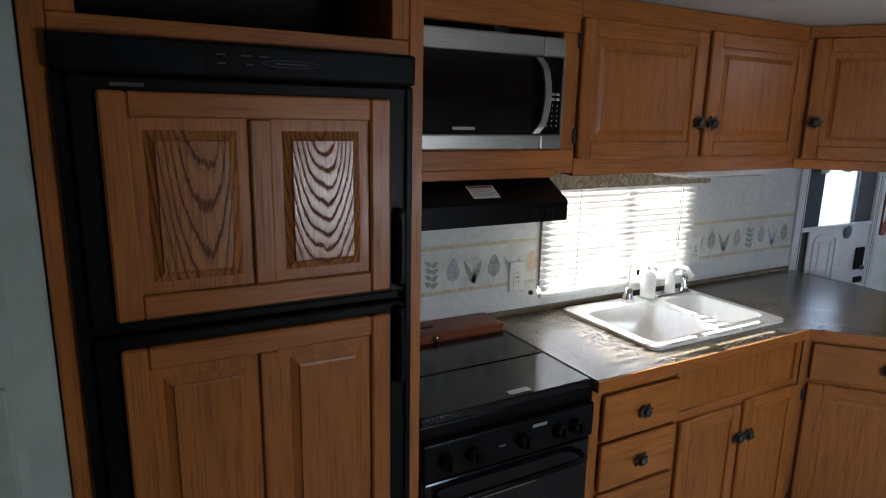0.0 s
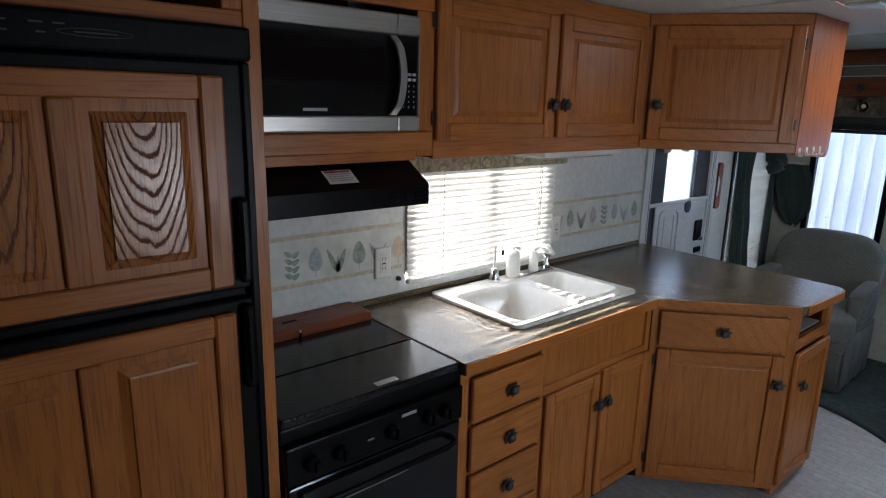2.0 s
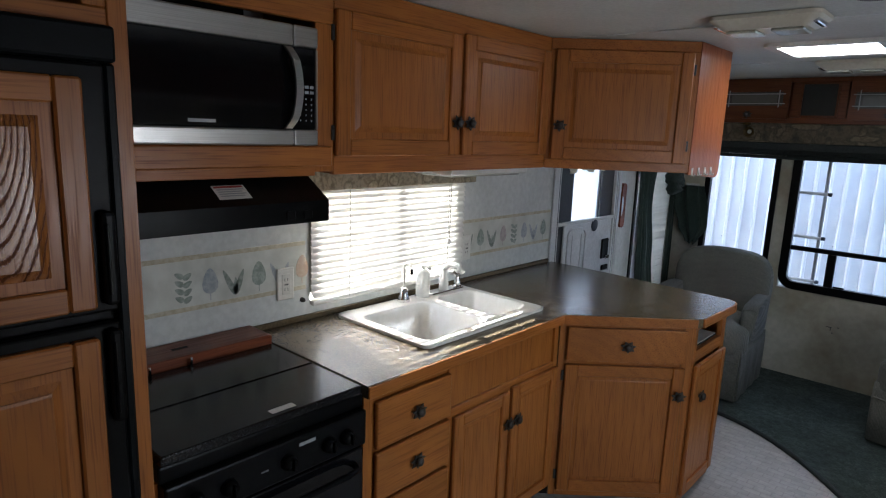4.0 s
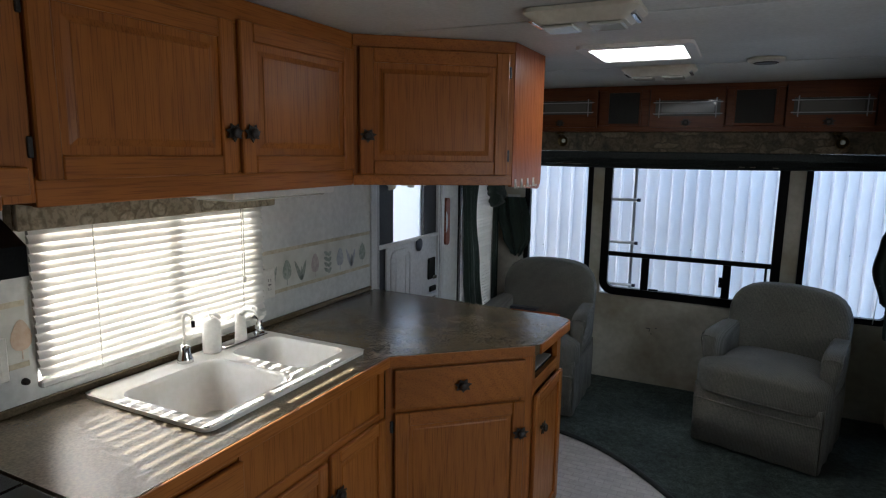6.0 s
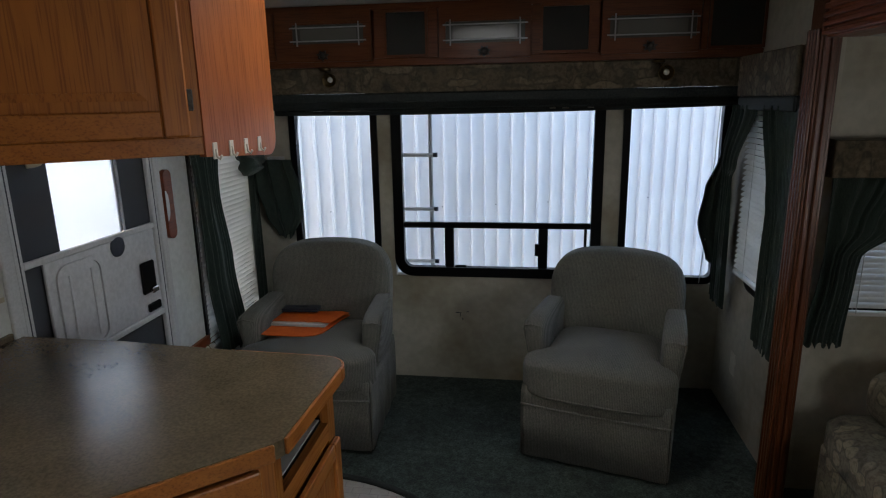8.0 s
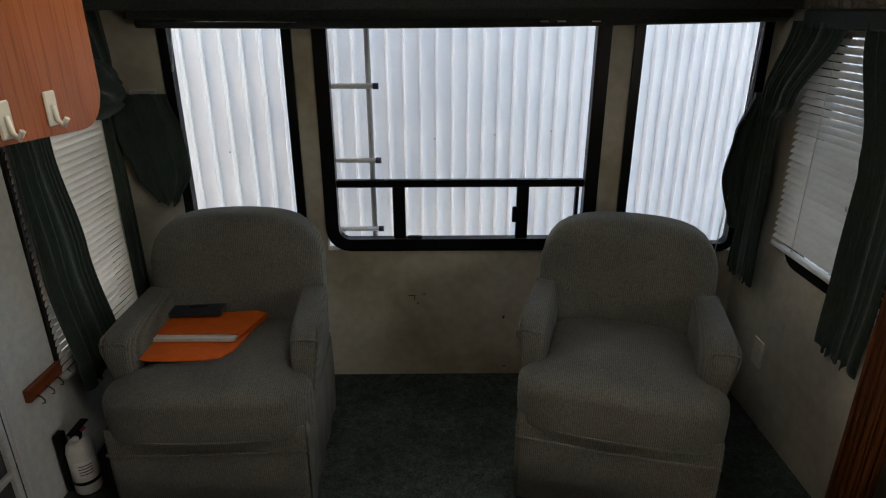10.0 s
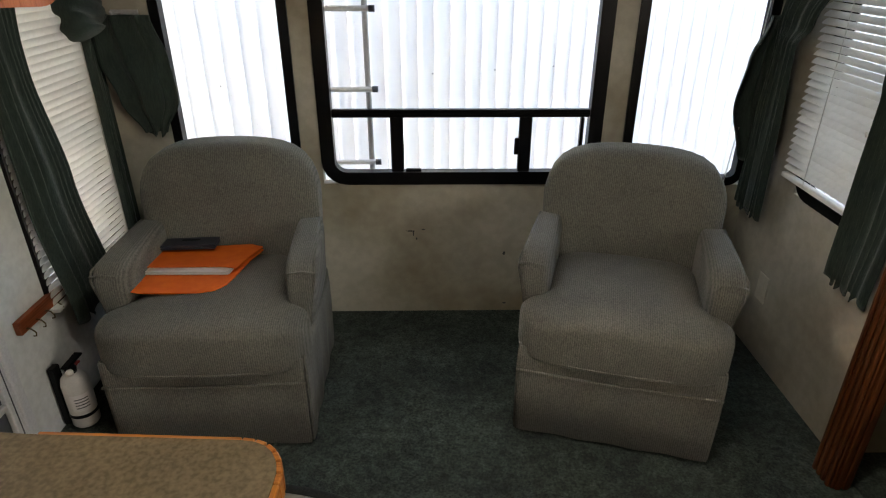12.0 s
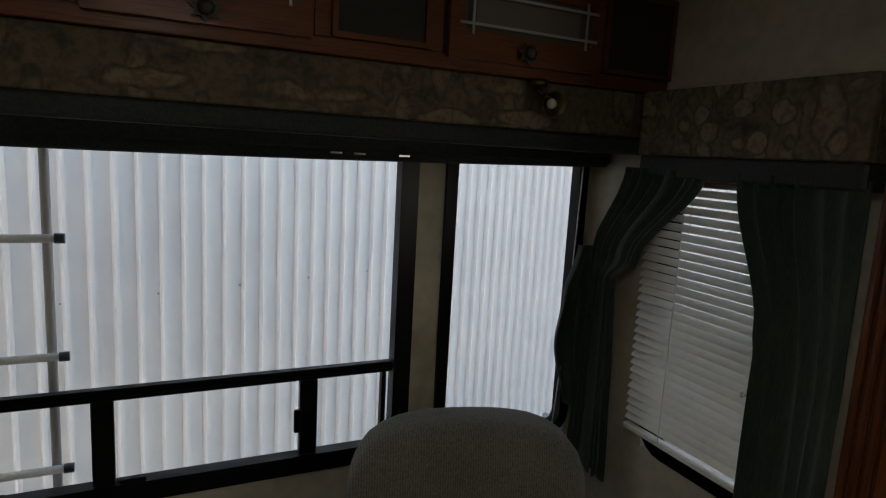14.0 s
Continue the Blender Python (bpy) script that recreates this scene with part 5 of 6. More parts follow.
for x in (0.60, 2.11):
    lamp = thing("reading_lamp", (x, 4.52, 1.64), "small aged brass swivel reading lamp under the overhead cabinet", "lamp", "rear reading lamps")
    part("mount", lathe(bmesh.new(), [(0.026, 0), (0.026, 0.012), (0.02, 0.016)], (x - 0.03, 4.535, 1.684), seg=16), BRASS, lamp)
    tb = bmesh.new()
    tube(tb, [(x - 0.03, 4.535, 1.685), (x - 0.02, 4.525, 1.665), (x, 4.515, 1.655)], 0.005)
    part("arm", tb, BRASS, lamp)
    part("shade", lathe(bmesh.new(), [(0.016, 0.0), (0.030, 0.012), (0.034, 0.035), (0.031, 0.036), (0.028, 0.012), (0.012, 0.006)], (x, 4.53, 1.645), (-0.1, -1, -0.15), 18), BRASS, lamp)
    part("bulb", soft((x - 0.001, 4.51, 1.643), (0.013, 0.010, 0.013), 2.0, n=5), LENS, lamp)

# ---- armchairs ----
def armchair(name, m, label, back=0.265):
    """A skirted lounge chair with a T-shaped seat cushion, built about its front foot line."""
    c = thing(name, (0, 0, 0), label, "armchair", "lounge armchairs")
    def flare(q):
        k = 1.0 + 0.02 * max(0.0, -q.z / 0.16)
        return Vector((q.x * k, q.y * k, q.z))
    part("base", soft((0, 0.265, 0.20), (0.285, 0.285, 0.175), 9, shape=flare), CHAIR_FABRIC, c)
    for w, d in (((-0.31, -0.005), (0.305, 0.018)),):
        bm = bmesh.new()
        cols = 40
        def sk(bm, p, q, z0, z1, wav):
            p, q = Vector(p), Vector(q)
            u = (q - p).normalized()
            n = Vector((u.y, -u.x, 0))
            rows = []
            for z, out in ((z1, 0.0), ((z0 + z1) * 0.8, 0.004), ((z0 + z1) / 2, 0.005), (z0, 0.002)):
                rows.append([bm.verts.new(p.lerp(q, i / cols) + n * (out + wav * math.sin(i * 0.55) * (z1 - z) / (z1 - z0)) + Vector((0, 0, z))) for i in range(cols + 1)])
            for a, b in zip(rows, rows[1:]):
                for i in range(cols):
                    bm.faces.new((a[i], a[i + 1], b[i + 1], b[i])).smooth = True
        for p, q in (((-0.300, -0.032, 0), (0.300, -0.032, 0)), ((0.304, -0.022, 0), (0.300, 0.55, 0)), ((-0.300, 0.55, 0), (-0.304, -0.022, 0))):
            bm = bmesh.new()
            sk(bm, p, q, 0.018, 0.345, 0.003)
            s = part("skirt", bm, CHAIR_FABRIC, c)
            md = s.modifiers.new("thickness", "SOLIDIFY")
            md.thickness = 0.008
    tb = bmesh.new()
    tube(tb, [(-0.304 + 0.608 * i / 12, -0.040, 0.262 - 0.006 * math.sin(math.pi * i / 12)) for i in range(13)], 0.005)
    part("welt", tb, CHAIR_FABRIC, c, "corded seam")
    def tee(q):
        back = min(1.0, max(0.0, (q.y + 0.14) / 0.10))
        back = back * back * (3 - 2 * back)
        k = 1.0 - 0.235 * back
        crown = 0.024 * (1 - (q.x / 0.33) ** 2) * (1 - min(1, abs(q.y) / 0.34) ** 2)
        return Vector((q.x * k, q.y - 0.018 * (1 - (q.x / 0.32) ** 2) * (q.y < 0), q.z + (crown if q.z > 0 else 0)))
    part("seat_cushion", soft((0, 0.205, 0.376), (0.318, 0.255, 0.088), 6.5, shape=tee, n=22), CHAIR_FABRIC, c)
    tb = bmesh.new()
    tube(tb, [(-0.302 + 0.604 * i / 14, -0.047 - 0.018 * (1 - (i / 7 - 1) ** 2) + 0.045 * abs(i / 7 - 1) ** 6, 0.318) for i in range(15)], 0.0045)
    part("welt", tb, CHAIR_FABRIC, c, "corded seam")
    for s in (-1, 1):
        def armshape(q, s=s):
            t = (q.y + 0.21) / 0.42
            up = (q.z + 0.14) / 0.28
            wide = 0.80 + 0.28 * up * (1.25 - 0.5 * t)
            return Vector((q.x * wide + s * (0.022 * up * (1 - t) - 0.004), q.y - 0.012 * up * (1 - t), q.z - 0.012 * (1 - t) * (q.z > 0)))
        a = part("arm", soft((s * 0.275, 0.31, 0.465), (0.048, 0.21, 0.14), 5, shape=armshape, n=12), CHAIR_FABRIC, c)
        tb = bmesh.new()
        tube(tb, [(s * 0.306, 0.116, 0.38), (s * 0.320, 0.112, 0.47), (s * 0.334, 0.108, 0.545), (s * 0.333, 0.122, 0.572), (s * 0.322, 0.25, 0.588), (s * 0.308, 0.45, 0.597)], 0.0045)
        part("welt", tb, CHAIR_FABRIC, a, "corded seam")
        tb = bmesh.new()
        tube(tb, [(s * 0.334, 0.108, 0.560), (s * 0.300, 0.095, 0.573), (s * 0.258, 0.106, 0.562), (s * 0.250, 0.108, 0.47)], 0.004)
        part("welt", tb, CHAIR_FABRIC, a, "corded seam")
    def lean(q):
        k = max(0.0, (q.z + 0.27) / 0.54)
        tuck = 1.0 - 0.05 * (1 - k) - 0.07 * max(0, k - 0.72) / 0.28
        return Vector((q.x * tuck, q.y + 0.045 * k + 0.03 * (q.x / 0.31) ** 2 * -1, q.z + 0.022 * (1 - (q.x / 0.31) ** 2) * (q.z > 0.1)))
    part("backrest", soft((0, 0.515, 0.30 + back), (0.312, 0.085, back), 5.0, shape=lean, n=14), CHAIR_FABRIC, c)
    c.matrix_basis = m
    return c


armchair("armchair", pose(0.552, 4.035, 0.012, 0, 0, 1.5), "grey-green corduroy armchair with a folder on its seat")
armchair("armchair", pose(1.81, 4.02, 0.012, 0, 0, -15.5), "grey-green corduroy armchair standing before the windows", 0.255)

# folder and papers on the chair
Z = 0.501
fold = thing("document_folder", (0.56, 4.2, Z), "bright orange paper folder lying open on the armchair", "folder")
pts = [(0.285, 4.20), (0.297, 4.168), (0.34, 4.156), (0.42, 4.153), (0.52, 4.158), (0.565, 4.172), (0.592, 4.21), (0.604, 4.26), (0.622, 4.37), (0.648, 4.455), (0.60, 4.478), (0.30, 4.44)]
part("lower_flap", slab(bmesh.new(), pts, Z, Z + 0.004), ORANGE, fold)
bm = bmesh.new()
slab(bm, [(0.275, 4.288), (0.42, 4.286), (0.55, 4.290), (0.606, 4.276), (0.624, 4.37), (0.648, 4.452), (0.60, 4.476), (0.30, 4.438)], Z + 0.0228, Z + 0.0248)
for v in bm.verts:
    v.co.z -= 0.010 * (v.co.y - 4.28) / 0.19
part("upper_flap", bm, ORANGE, fold)
for i, (dx, dy) in enumerate(((0.012, -0.004), (0.0, 0.0), (0.02, -0.010), (0.006, -0.003), (0.016, -0.006))):
    solo("paper_sheet", slab(bmesh.new(), [(0.284 + dx, 4.274 + dy), (0.565 + dx, 4.272 + dy), (0.575 + dx, 4.36 + dy), (0.30 + dx, 4.36 + dy)], Z + 0.0045 + i * 0.0026, Z + 0.0067 + i * 0.0026), PAPER, (0.5, 4.3, Z + 0.005 + i * 0.0026), "white papers tucked in the orange folder", "paper", "papers in the folder")
nb = thing("dark_case", (0.40, 4.45, Z + 0.024), "slim navy case lying on the folder", "case")
N = pose(0.402, 4.45, Z + 0.0255, -3, 0, 4)
part("body", boxed((-0.092, -0.048, 0), (0.092, 0.048, 0.008), N, 0.003), NAVY, nb)
part("lid", boxed((-0.092, -0.048, 0.009), (0.092, 0.048, 0.017), N, 0.003), NAVY, nb)
part("mark", boxed((-0.03, -0.005, 0.0172), (0.03, 0.008, 0.0176), N), BLACK_MATT, nb)

# small scuffs and holes in the rear wall
marks = thing("wall_marks", (1.35, REAR - 0.002, 0.2), "dark scuffs and a small hole in the cream wall", "scuff marks", kind="structure")
for x, z, w, h in ((1.545, 0.296, 0.008, 0.009), (1.556, 0.05, 0.012, 0.003), (1.150, 0.402, 0.022, 0.003), (1.163, 0.392, 0.003, 0.014), (1.176, 0.366, 0.004, 0.006), (1.205, 0.408, 0.010, 0.0025)):
    part("scuff", slab(bmesh.new(), [(x + w * math.cos(2 * math.pi * k / 9) * (0.75 + 0.25 * math.sin(3.1 * k + x * 40)), z + h * math.sin(2 * math.pi * k / 9)) for k in range(9)], 0.0006, 0.0012, Matrix(((1, 0, 0, 0), (0, 0, -1, REAR), (0, 1, 0, 0), (0, 0, 0, 1)))), PRINT_DARK, marks)

# ---- entry door ----
door = thing("door_1", (0, 3.59, 0), "white entry door behind an aluminium screen door", "door", kind="structure")
part("door_slab", pierced((-0.048, DOOR[0] + 0.012, 0.02), (-0.022, DOOR[1] - 0.012, 1.85), [(3.44, 3.785, 1.02, 1.62)], 0), SCREEN_GREY, door, "dark door face behind the screen")
part("window", boxed((-0.04, 3.44, 1.02), (-0.036, 3.785, 1.62)), FROST, door, "obscured door glass")
for a, b in ((DOOR[0] + 0.002, DOOR[0] + 0.036), (DOOR[1] - 0.036, DOOR[1] - 0.002)):
    part("screen_stile", boxed((-0.012, a, 0.01), (0.008, b, 1.855), bevel=0.003), ALUMINIUM, door)
    part("stile_groove", boxed((0.0085, (a + b) / 2 - 0.002, 0.02), (0.0095, (a + b) / 2 + 0.002, 1.85)), SCREEN_GREY, door)
for v in (0.012, 0.25, 0.46, 0.685, 1.055, 1.83):
    part("screen_bar", boxed((-0.010, DOOR[0] + 0.0365, v), (0.006, DOOR[1] - 0.0365, v + 0.022), bevel=0.003), ALUMINIUM, door)
p = part("slide_panel", boxed((-0.014, 3.34, 0.708), (-0.002, DOOR[1] - 0.037, 1.054), bevel=0.003), DOOR_WHITE, door, "white moulded panel in the screen")
part("moulding", ring(bmesh.new(), rounded(3.375, 3.60, 0.71, 1.03, 0.05), rounded(3.392, 3.583, 0.72, 1.013, 0.04), -0.0015, 0.006, FL), DOOR_WHITE, p)
for y in (3.43, 3.535):
    part("rib", boxed((-0.0015, y, 0.74), (0.004, y + 0.012, 0.99), bevel=0.003), DOOR_WHITE, p)
part("latch_plate", boxed((-0.001, 3.80, 0.80), (0.012, 3.885, 0.93), bevel=0.005), BLACK_MATT, p, "black latch housing")
part("latch_lever", boxed((0.0125, 3.83, 0.80), (0.03, 3.87, 0.825), bevel=0.004), CHROME, p)
part("thumb_cutout", soft((0.003, 3.69, 1.03), (0.006, 0.04, 0.04), 2.2, n=5), NAVY, p, "round dark cut-out")
part("lower_latch", boxed((-0.001, 3.82, 0.72), (0.012, 3.90, 0.755), bevel=0.005), BLACK_MATT, p)
for y0, y1 in ((DOOR[0] - 0.045, DOOR[0]), (DOOR[1], DOOR[1] + 0.035)):
    solo("trim_door", boxed((0.0005, y0, 0), (0.014, y1 - 0.0005, 1.90), bevel=0.003), ALUMINIUM, (0, y0, 0), "pale door frame trim", "trim", kind="structure")
solo("trim_door", boxed((0.0005, DOOR[0], 1.86), (0.014, DOOR[1], 1.90), bevel=0.003), ALUMINIUM, (0, 3.5, 1.86), "pale door frame trim", "trim", kind="structure")
dv = thing("door_valance", (0.03, 3.55, 1.42), "cream scalloped fabric valance over the door window", "valance")
bm = bmesh.new()
n = 60
rows = [[], []]
for i in range(n + 1):
    y = 3.27 + 0.56 * i / n
    rows[0].append(bm.verts.new((0.03 + 0.006 * math.sin(i * 0.9), y, 1.62)))
    rows[1].append(bm.verts.new((0.035 + 0.012 * math.sin(i * 0.9), y, 1.395 - 0.022 * abs(math.sin(i * math.pi / 12)) - 0.012 * math.sin(i * 0.3))))
for i in range(n):
    bm.faces.new((rows[0][i], rows[0][i + 1], rows[1][i + 1], rows[1][i])).smooth = True
cl = part("cloth", bm, CREAM, dv)
cl.modifiers.new("thickness", "SOLIDIFY").thickness = 0.003
grab = thing("grab_handle", (0.03, 4.06, 1.15), "reddish wooden grab handle beside the door", "handle")
o = rounded(4.003, 4.06, 0.985, 1.28, 0.028, 6)
part("backplate", slab(bmesh.new(), o, 0.001, 0.02, FL), REDWOOD, grab)
o2 = [(4.003 + 0.0 + 0.022 * math.cos(t), 1.13 + 0.065 * math.sin(t)) for t in [radians(-90 + 15 * i) for i in range(13)]]
part("grip_hollow", slab(bmesh.new(), o2, 0.0202, 0.022, FL), WALL_KITCHEN, grab, "pale hollow of the grip")
rack = thing("key_rack", (0.02, 4.2, 0.42), "small wooden key rack with brass hooks", "rack")
part("board", boxed((0.001, 4.05, 0.42), (0.022, 4.32, 0.465), bevel=0.003), REDWOOD, rack)
for i in range(5):
    y = 4.075 + i * 0.05
    tb = bmesh.new()
    tube(tb, [(0.022, y, 0.433), (0.036, y, 0.429), (0.046, y, 0.417), (0.044, y, 0.405), (0.035, y, 0.404)], 0.0022, 6)
    part("hook", tb, BRASS, rack)

ext = thing("fire_extinguisher", (0.075, 4.16, 0.012), "small white fire extinguisher with a black strap and nozzle", "fire extinguisher")
part("cylinder", lathe(bmesh.new(), [(0.04, 0.0), (0.046, 0.01), (0.046, 0.20), (0.040, 0.232), (0.025, 0.25), (0.018, 0.255)], (0.075, 4.16, 0.03), seg=24), WHITE_PLASTIC, ext)
part("neck", lathe(bmesh.new(), [(0.018, 0), (0.020, 0.02), (0.012, 0.035)], (0.075, 4.16, 0.285), seg=14), BLACK_MATT, ext)
part("lever", boxed((0.06, 4.13, 0.318), (0.09, 4.225, 0.33), bevel=0.004), BLACK_MATT, ext)
part("lever", boxed((0.062, 4.145, 0.298), (0.088, 4.205, 0.306), bevel=0.003), LABEL_RED, ext, "red squeeze grip")
part("gauge", lathe(bmesh.new(), [(0.013, 0), (0.013, 0.010), (0.004, 0.012)], (0.085, 4.135, 0.305), (0.6, -0.8, 0), 14), WHITE_PLASTIC, ext)
part("strap", ring(bmesh.new(), rounded(0.027, 0.123, 4.112, 4.208, 0.0475, 8), rounded(0.0285, 0.1215, 4.1135, 4.2065, 0.046, 8), 0.085, 0.10), BLACK_MATT, ext, "black strap")
part("bracket", boxed((0.002, 4.14, 0.03), (0.027, 4.18, 0.31), bevel=0.003), BLACK_MATT, ext)
lb = part("label_panel", ring(bmesh.new(), [(0.075 + 0.0468 * math.cos(t), 4.16 + 0.0468 * math.sin(t)) for t in [radians(-95 + 8 * i) for i in range(20)]], [(0.075 + 0.0462 * math.cos(t), 4.16 + 0.0462 * math.sin(t)) for t in [radians(-95 + 8 * i) for i in range(20)]], 0.12, 0.20), PAPER, ext, "printed label")
for i in range(4):
    tt = [radians(-80 + 7 * k) for k in range(9)]
    part("print_bar", ring(bmesh.new(), [(0.075 + 0.0474 * math.cos(t), 4.16 + 0.0474 * math.sin(t)) for t in tt], [(0.075 + 0.0469 * math.cos(t), 4.16 + 0.0469 * math.sin(t)) for t in tt], 0.135 + i * 0.014, 0.139 + i * 0.014), PRINT_DARK, lb)

ext.matrix_basis = Matrix.Translation((0.075, 4.125, 0.012)) @ Matrix.Diagonal((0.92, 0.92, 0.80, 1))

# ---- side windows with blinds and curtains ----
window("window_4", FL, LWIN[0], LWIN[1], LWIN[2], LWIN[3], 0.04, "dark-framed side window behind a blind", 0.03)
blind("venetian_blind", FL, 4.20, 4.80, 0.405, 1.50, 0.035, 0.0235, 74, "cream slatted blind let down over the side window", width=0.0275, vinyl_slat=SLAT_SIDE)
# Pale blue painted strip in place of the daylight showing past the blind.
part_l = thing("daylight_strip", (0.012, 4.775, 0.45), "pale blue strip standing in for daylight at the blind's edge", "strip")
part("strip", boxed((0.052, 4.775, 0.45), (0.056, 4.805, 1.22), bevel=0.001), LIGHT_BLUE, part_l)
c1 = drape("curtain", FL, [(1.56, 4.08, 4.42, 0.075), (1.20, 4.17, 4.36, 0.07), (1.15, 4.18, 4.36, 0.07), (0.80, 4.17, 4.40, 0.085), (0.35, 4.22, 4.47, 0.09)], 7, 0.012, "dark green velvet curtain tied back beside the blind")
c2 = drape("curtain", FL, [(1.56, 4.50, 4.80, 0.075), (1.36, 4.60, 4.805, 0.085), (1.22, 4.71, 4.805, 0.07), (1.18, 4.72, 4.80, 0.06), (0.45, 4.71, 4.80, 0.06)], 4, 0.015, "dark green velvet curtain swagged into the corner")
def swag_shape(q):
    t = min(1.0, max(0.0, (q.y + 0.12) / 0.24))
    k = 1.25 - 0.75 * t
    ripple = 0.010 * math.sin(70 * q.z + 22 * q.y) + 0.005 * math.sin(150 * q.z - 30 * q.x)
    return Vector((q.x * k + ripple, q.y, q.z * k - 0.05 * t + 0.4 * ripple))


sw = part("swag", soft((0.10, 4.68, 1.30), (0.045, 0.12, 0.10), 2.8, n=20, shape=swag_shape), CURTAIN, c2, "bunched swag of cloth")
c3 = drape("curtain", FB, [(1.25, 0.07, 0.27, 0.06), (1.10, 0.08, 0.31, 0.065), (0.96, 0.12, 0.315, 0.06), (0.83, 0.18, 0.25, 0.05)], 3, 0.016, "loose dark green curtain tail hung on a corner hook")
hk = thing("curtain_hook", (0.16, REAR - 0.004, 1.24), "small pale metal curtain bracket on the rear wall", "hook")
part("plate", boxed((0.12, REAR - 0.006, 1.235), (0.215, REAR - 0.001, 1.262), bevel=0.001), ALUMINIUM, hk)
tb = bmesh.new()
tube(tb, [(0.15, REAR - 0.006, 1.25), (0.15, REAR - 0.06, 1.25), (0.15, REAR - 0.07, 1.262)], 0.004)
part("arm", tb, ALUMINIUM, hk)
valance("side_valance", FL, 4.05, REAR - 0.15, 1.50, 1.70, 0.10, "floral fabric valance over the side window", 0.05)

window("window_5", FR, -RWIN[1], -RWIN[0], RWIN[2], RWIN[3], 0.05, "dark-framed side window behind a half-lowered blind", 0.035)
blind("venetian_blind", FR, -4.53, -3.97, 0.745, 1.50, 0.035, 0.0235, -42, "cream slatted blind let down over the side window", cords=(0.25, 0.8))
c4 = drape("curtain", FR, [(1.50, -4.57, -4.30, 0.085), (1.24, -4.68, -4.50, 0.085), (1.17, -4.70, -4.60, 0.07), (0.85, -4.72, -4.585, 0.07), (0.56, -4.74, -4.57, 0.07)], 7, 0.012, "dark green velvet curtain tied back by the corner")
c5 = drape("curtain", FB, [(1.25, 2.42, 2.48, 0.08), (1.10, 2.365, 2.48, 0.09), (0.95, 2.345, 2.48, 0.09), (0.74, 2.40, 2.48, 0.08)], 3, 0.018, "loose dark green curtain tail spread over the window edge")
c6 = drape("curtain", FR, [(1.50, -4.22, -3.925, 0.085), (1.16, -4.13, -3.925, 0.075), (1.10, -4.125, -3.925, 0.07), (0.8, -4.12, -3.925, 0.075), (0.57, -4.125, -3.935, 0.08)], 7, 0.011, "dark green velvet curtain tied back beside the post")
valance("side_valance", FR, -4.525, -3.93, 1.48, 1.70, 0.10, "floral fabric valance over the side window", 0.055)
tw = thing("tilt_wand", (W - 0.06, 4.14, 1.0), "short cream wand on the side window blind", "wand")
tb = bmesh.new()
tube(tb, [(W - 0.052, 4.14, 1.46), (W - 0.056, 4.138, 1.10), (W - 0.058, 4.136, 1.02)], 0.0025, 6)
part("rod", tb, WHITE_PLASTIC, tw)
tb = bmesh.new()
tube(tb, [(W - 0.058, 4.136, 1.02), (W - 0.064, 4.136, 1.0), (W - 0.076, 4.136, 0.998), (W - 0.080, 4.136, 1.012)], 0.004, 8)
part("hook_end", tb, WHITE_PLASTIC, tw)
ot = thing("outlet", (W - 0.004, 4.53, 0.285), "cream blank wall plate low on the side wall", "wall plate")
part("plate", boxed((-4.565, 0.235, 0.0005), (-4.495, 0.345, 0.006), FR, 0.002), CREAM, ot)
part("socket", boxed((-4.545, 0.26, 0.0062), (-4.515, 0.32, 0.008), FR, 0.001), CREAM, ot)

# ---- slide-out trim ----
# Darker oak copy; the shade at the slide-out opening is put into its colour.
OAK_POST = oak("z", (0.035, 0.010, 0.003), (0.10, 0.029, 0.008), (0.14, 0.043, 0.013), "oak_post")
post = thing("trim_slide_post", (2.47, 3.86, 0), "reddish oak fluted post at the slide-out opening", "trim", kind="structure")
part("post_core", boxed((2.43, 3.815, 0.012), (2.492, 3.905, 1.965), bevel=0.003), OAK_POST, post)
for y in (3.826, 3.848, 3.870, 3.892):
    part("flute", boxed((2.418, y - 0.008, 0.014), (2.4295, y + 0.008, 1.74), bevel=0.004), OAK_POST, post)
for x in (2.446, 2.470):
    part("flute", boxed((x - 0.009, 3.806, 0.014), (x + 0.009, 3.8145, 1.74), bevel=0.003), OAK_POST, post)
head = thing("trim_slide_header", (2.46, 2.4, 1.7), "ribbed reddish oak header along the slide-out opening", "trim", kind="structure")
part("header_core", boxed((2.44, 0.28, 1.71), (W + 0.048, 3.8145, 1.87), bevel=0.003), REDWOOD, head)
for i in range(6):
    z = 1.716 + i * 0.026
    part("rib", boxed((2.426, 0.28, z), (2.4395, 3.8145, z + 0.017), bevel=0.005, seg=2), REDWOOD, head)
part("cap", boxed((2.43, 0.28, 1.8705), (2.47, 3.90, 1.90), bevel=0.003), REDWOOD, head)

# ---- slide-out contents ----
window("window_6", FS, 2.60, 3.16, 0.76, 1.32, 0.04, "dark-framed slide-out window behind a blind", 0.03)
blind("venetian_blind", FS, 2.58, 3.18, 0.765, 1.29, 0.03, 0.021, -40, "cream slatted blind over the slide-out window", cords=(0.18, 0.8))
valance("slide_valance", FS, 2.528, 3.22, 1.265, 1.39, 0.09, "floral fabric valance over the slide-out window", 0.0)
c7 = drape("curtain", FS, [(1.27, 2.54, 2.92, 0.06), (1.10, 2.54, 2.79, 0.07), (0.98, 2.55, 2.67, 0.06), (0.93, 2.545, 2.665, 0.06), (0.66, 2.505, 2.645, 0.065)], 7, 0.012, "dark green curtain tied back in the slide-out")
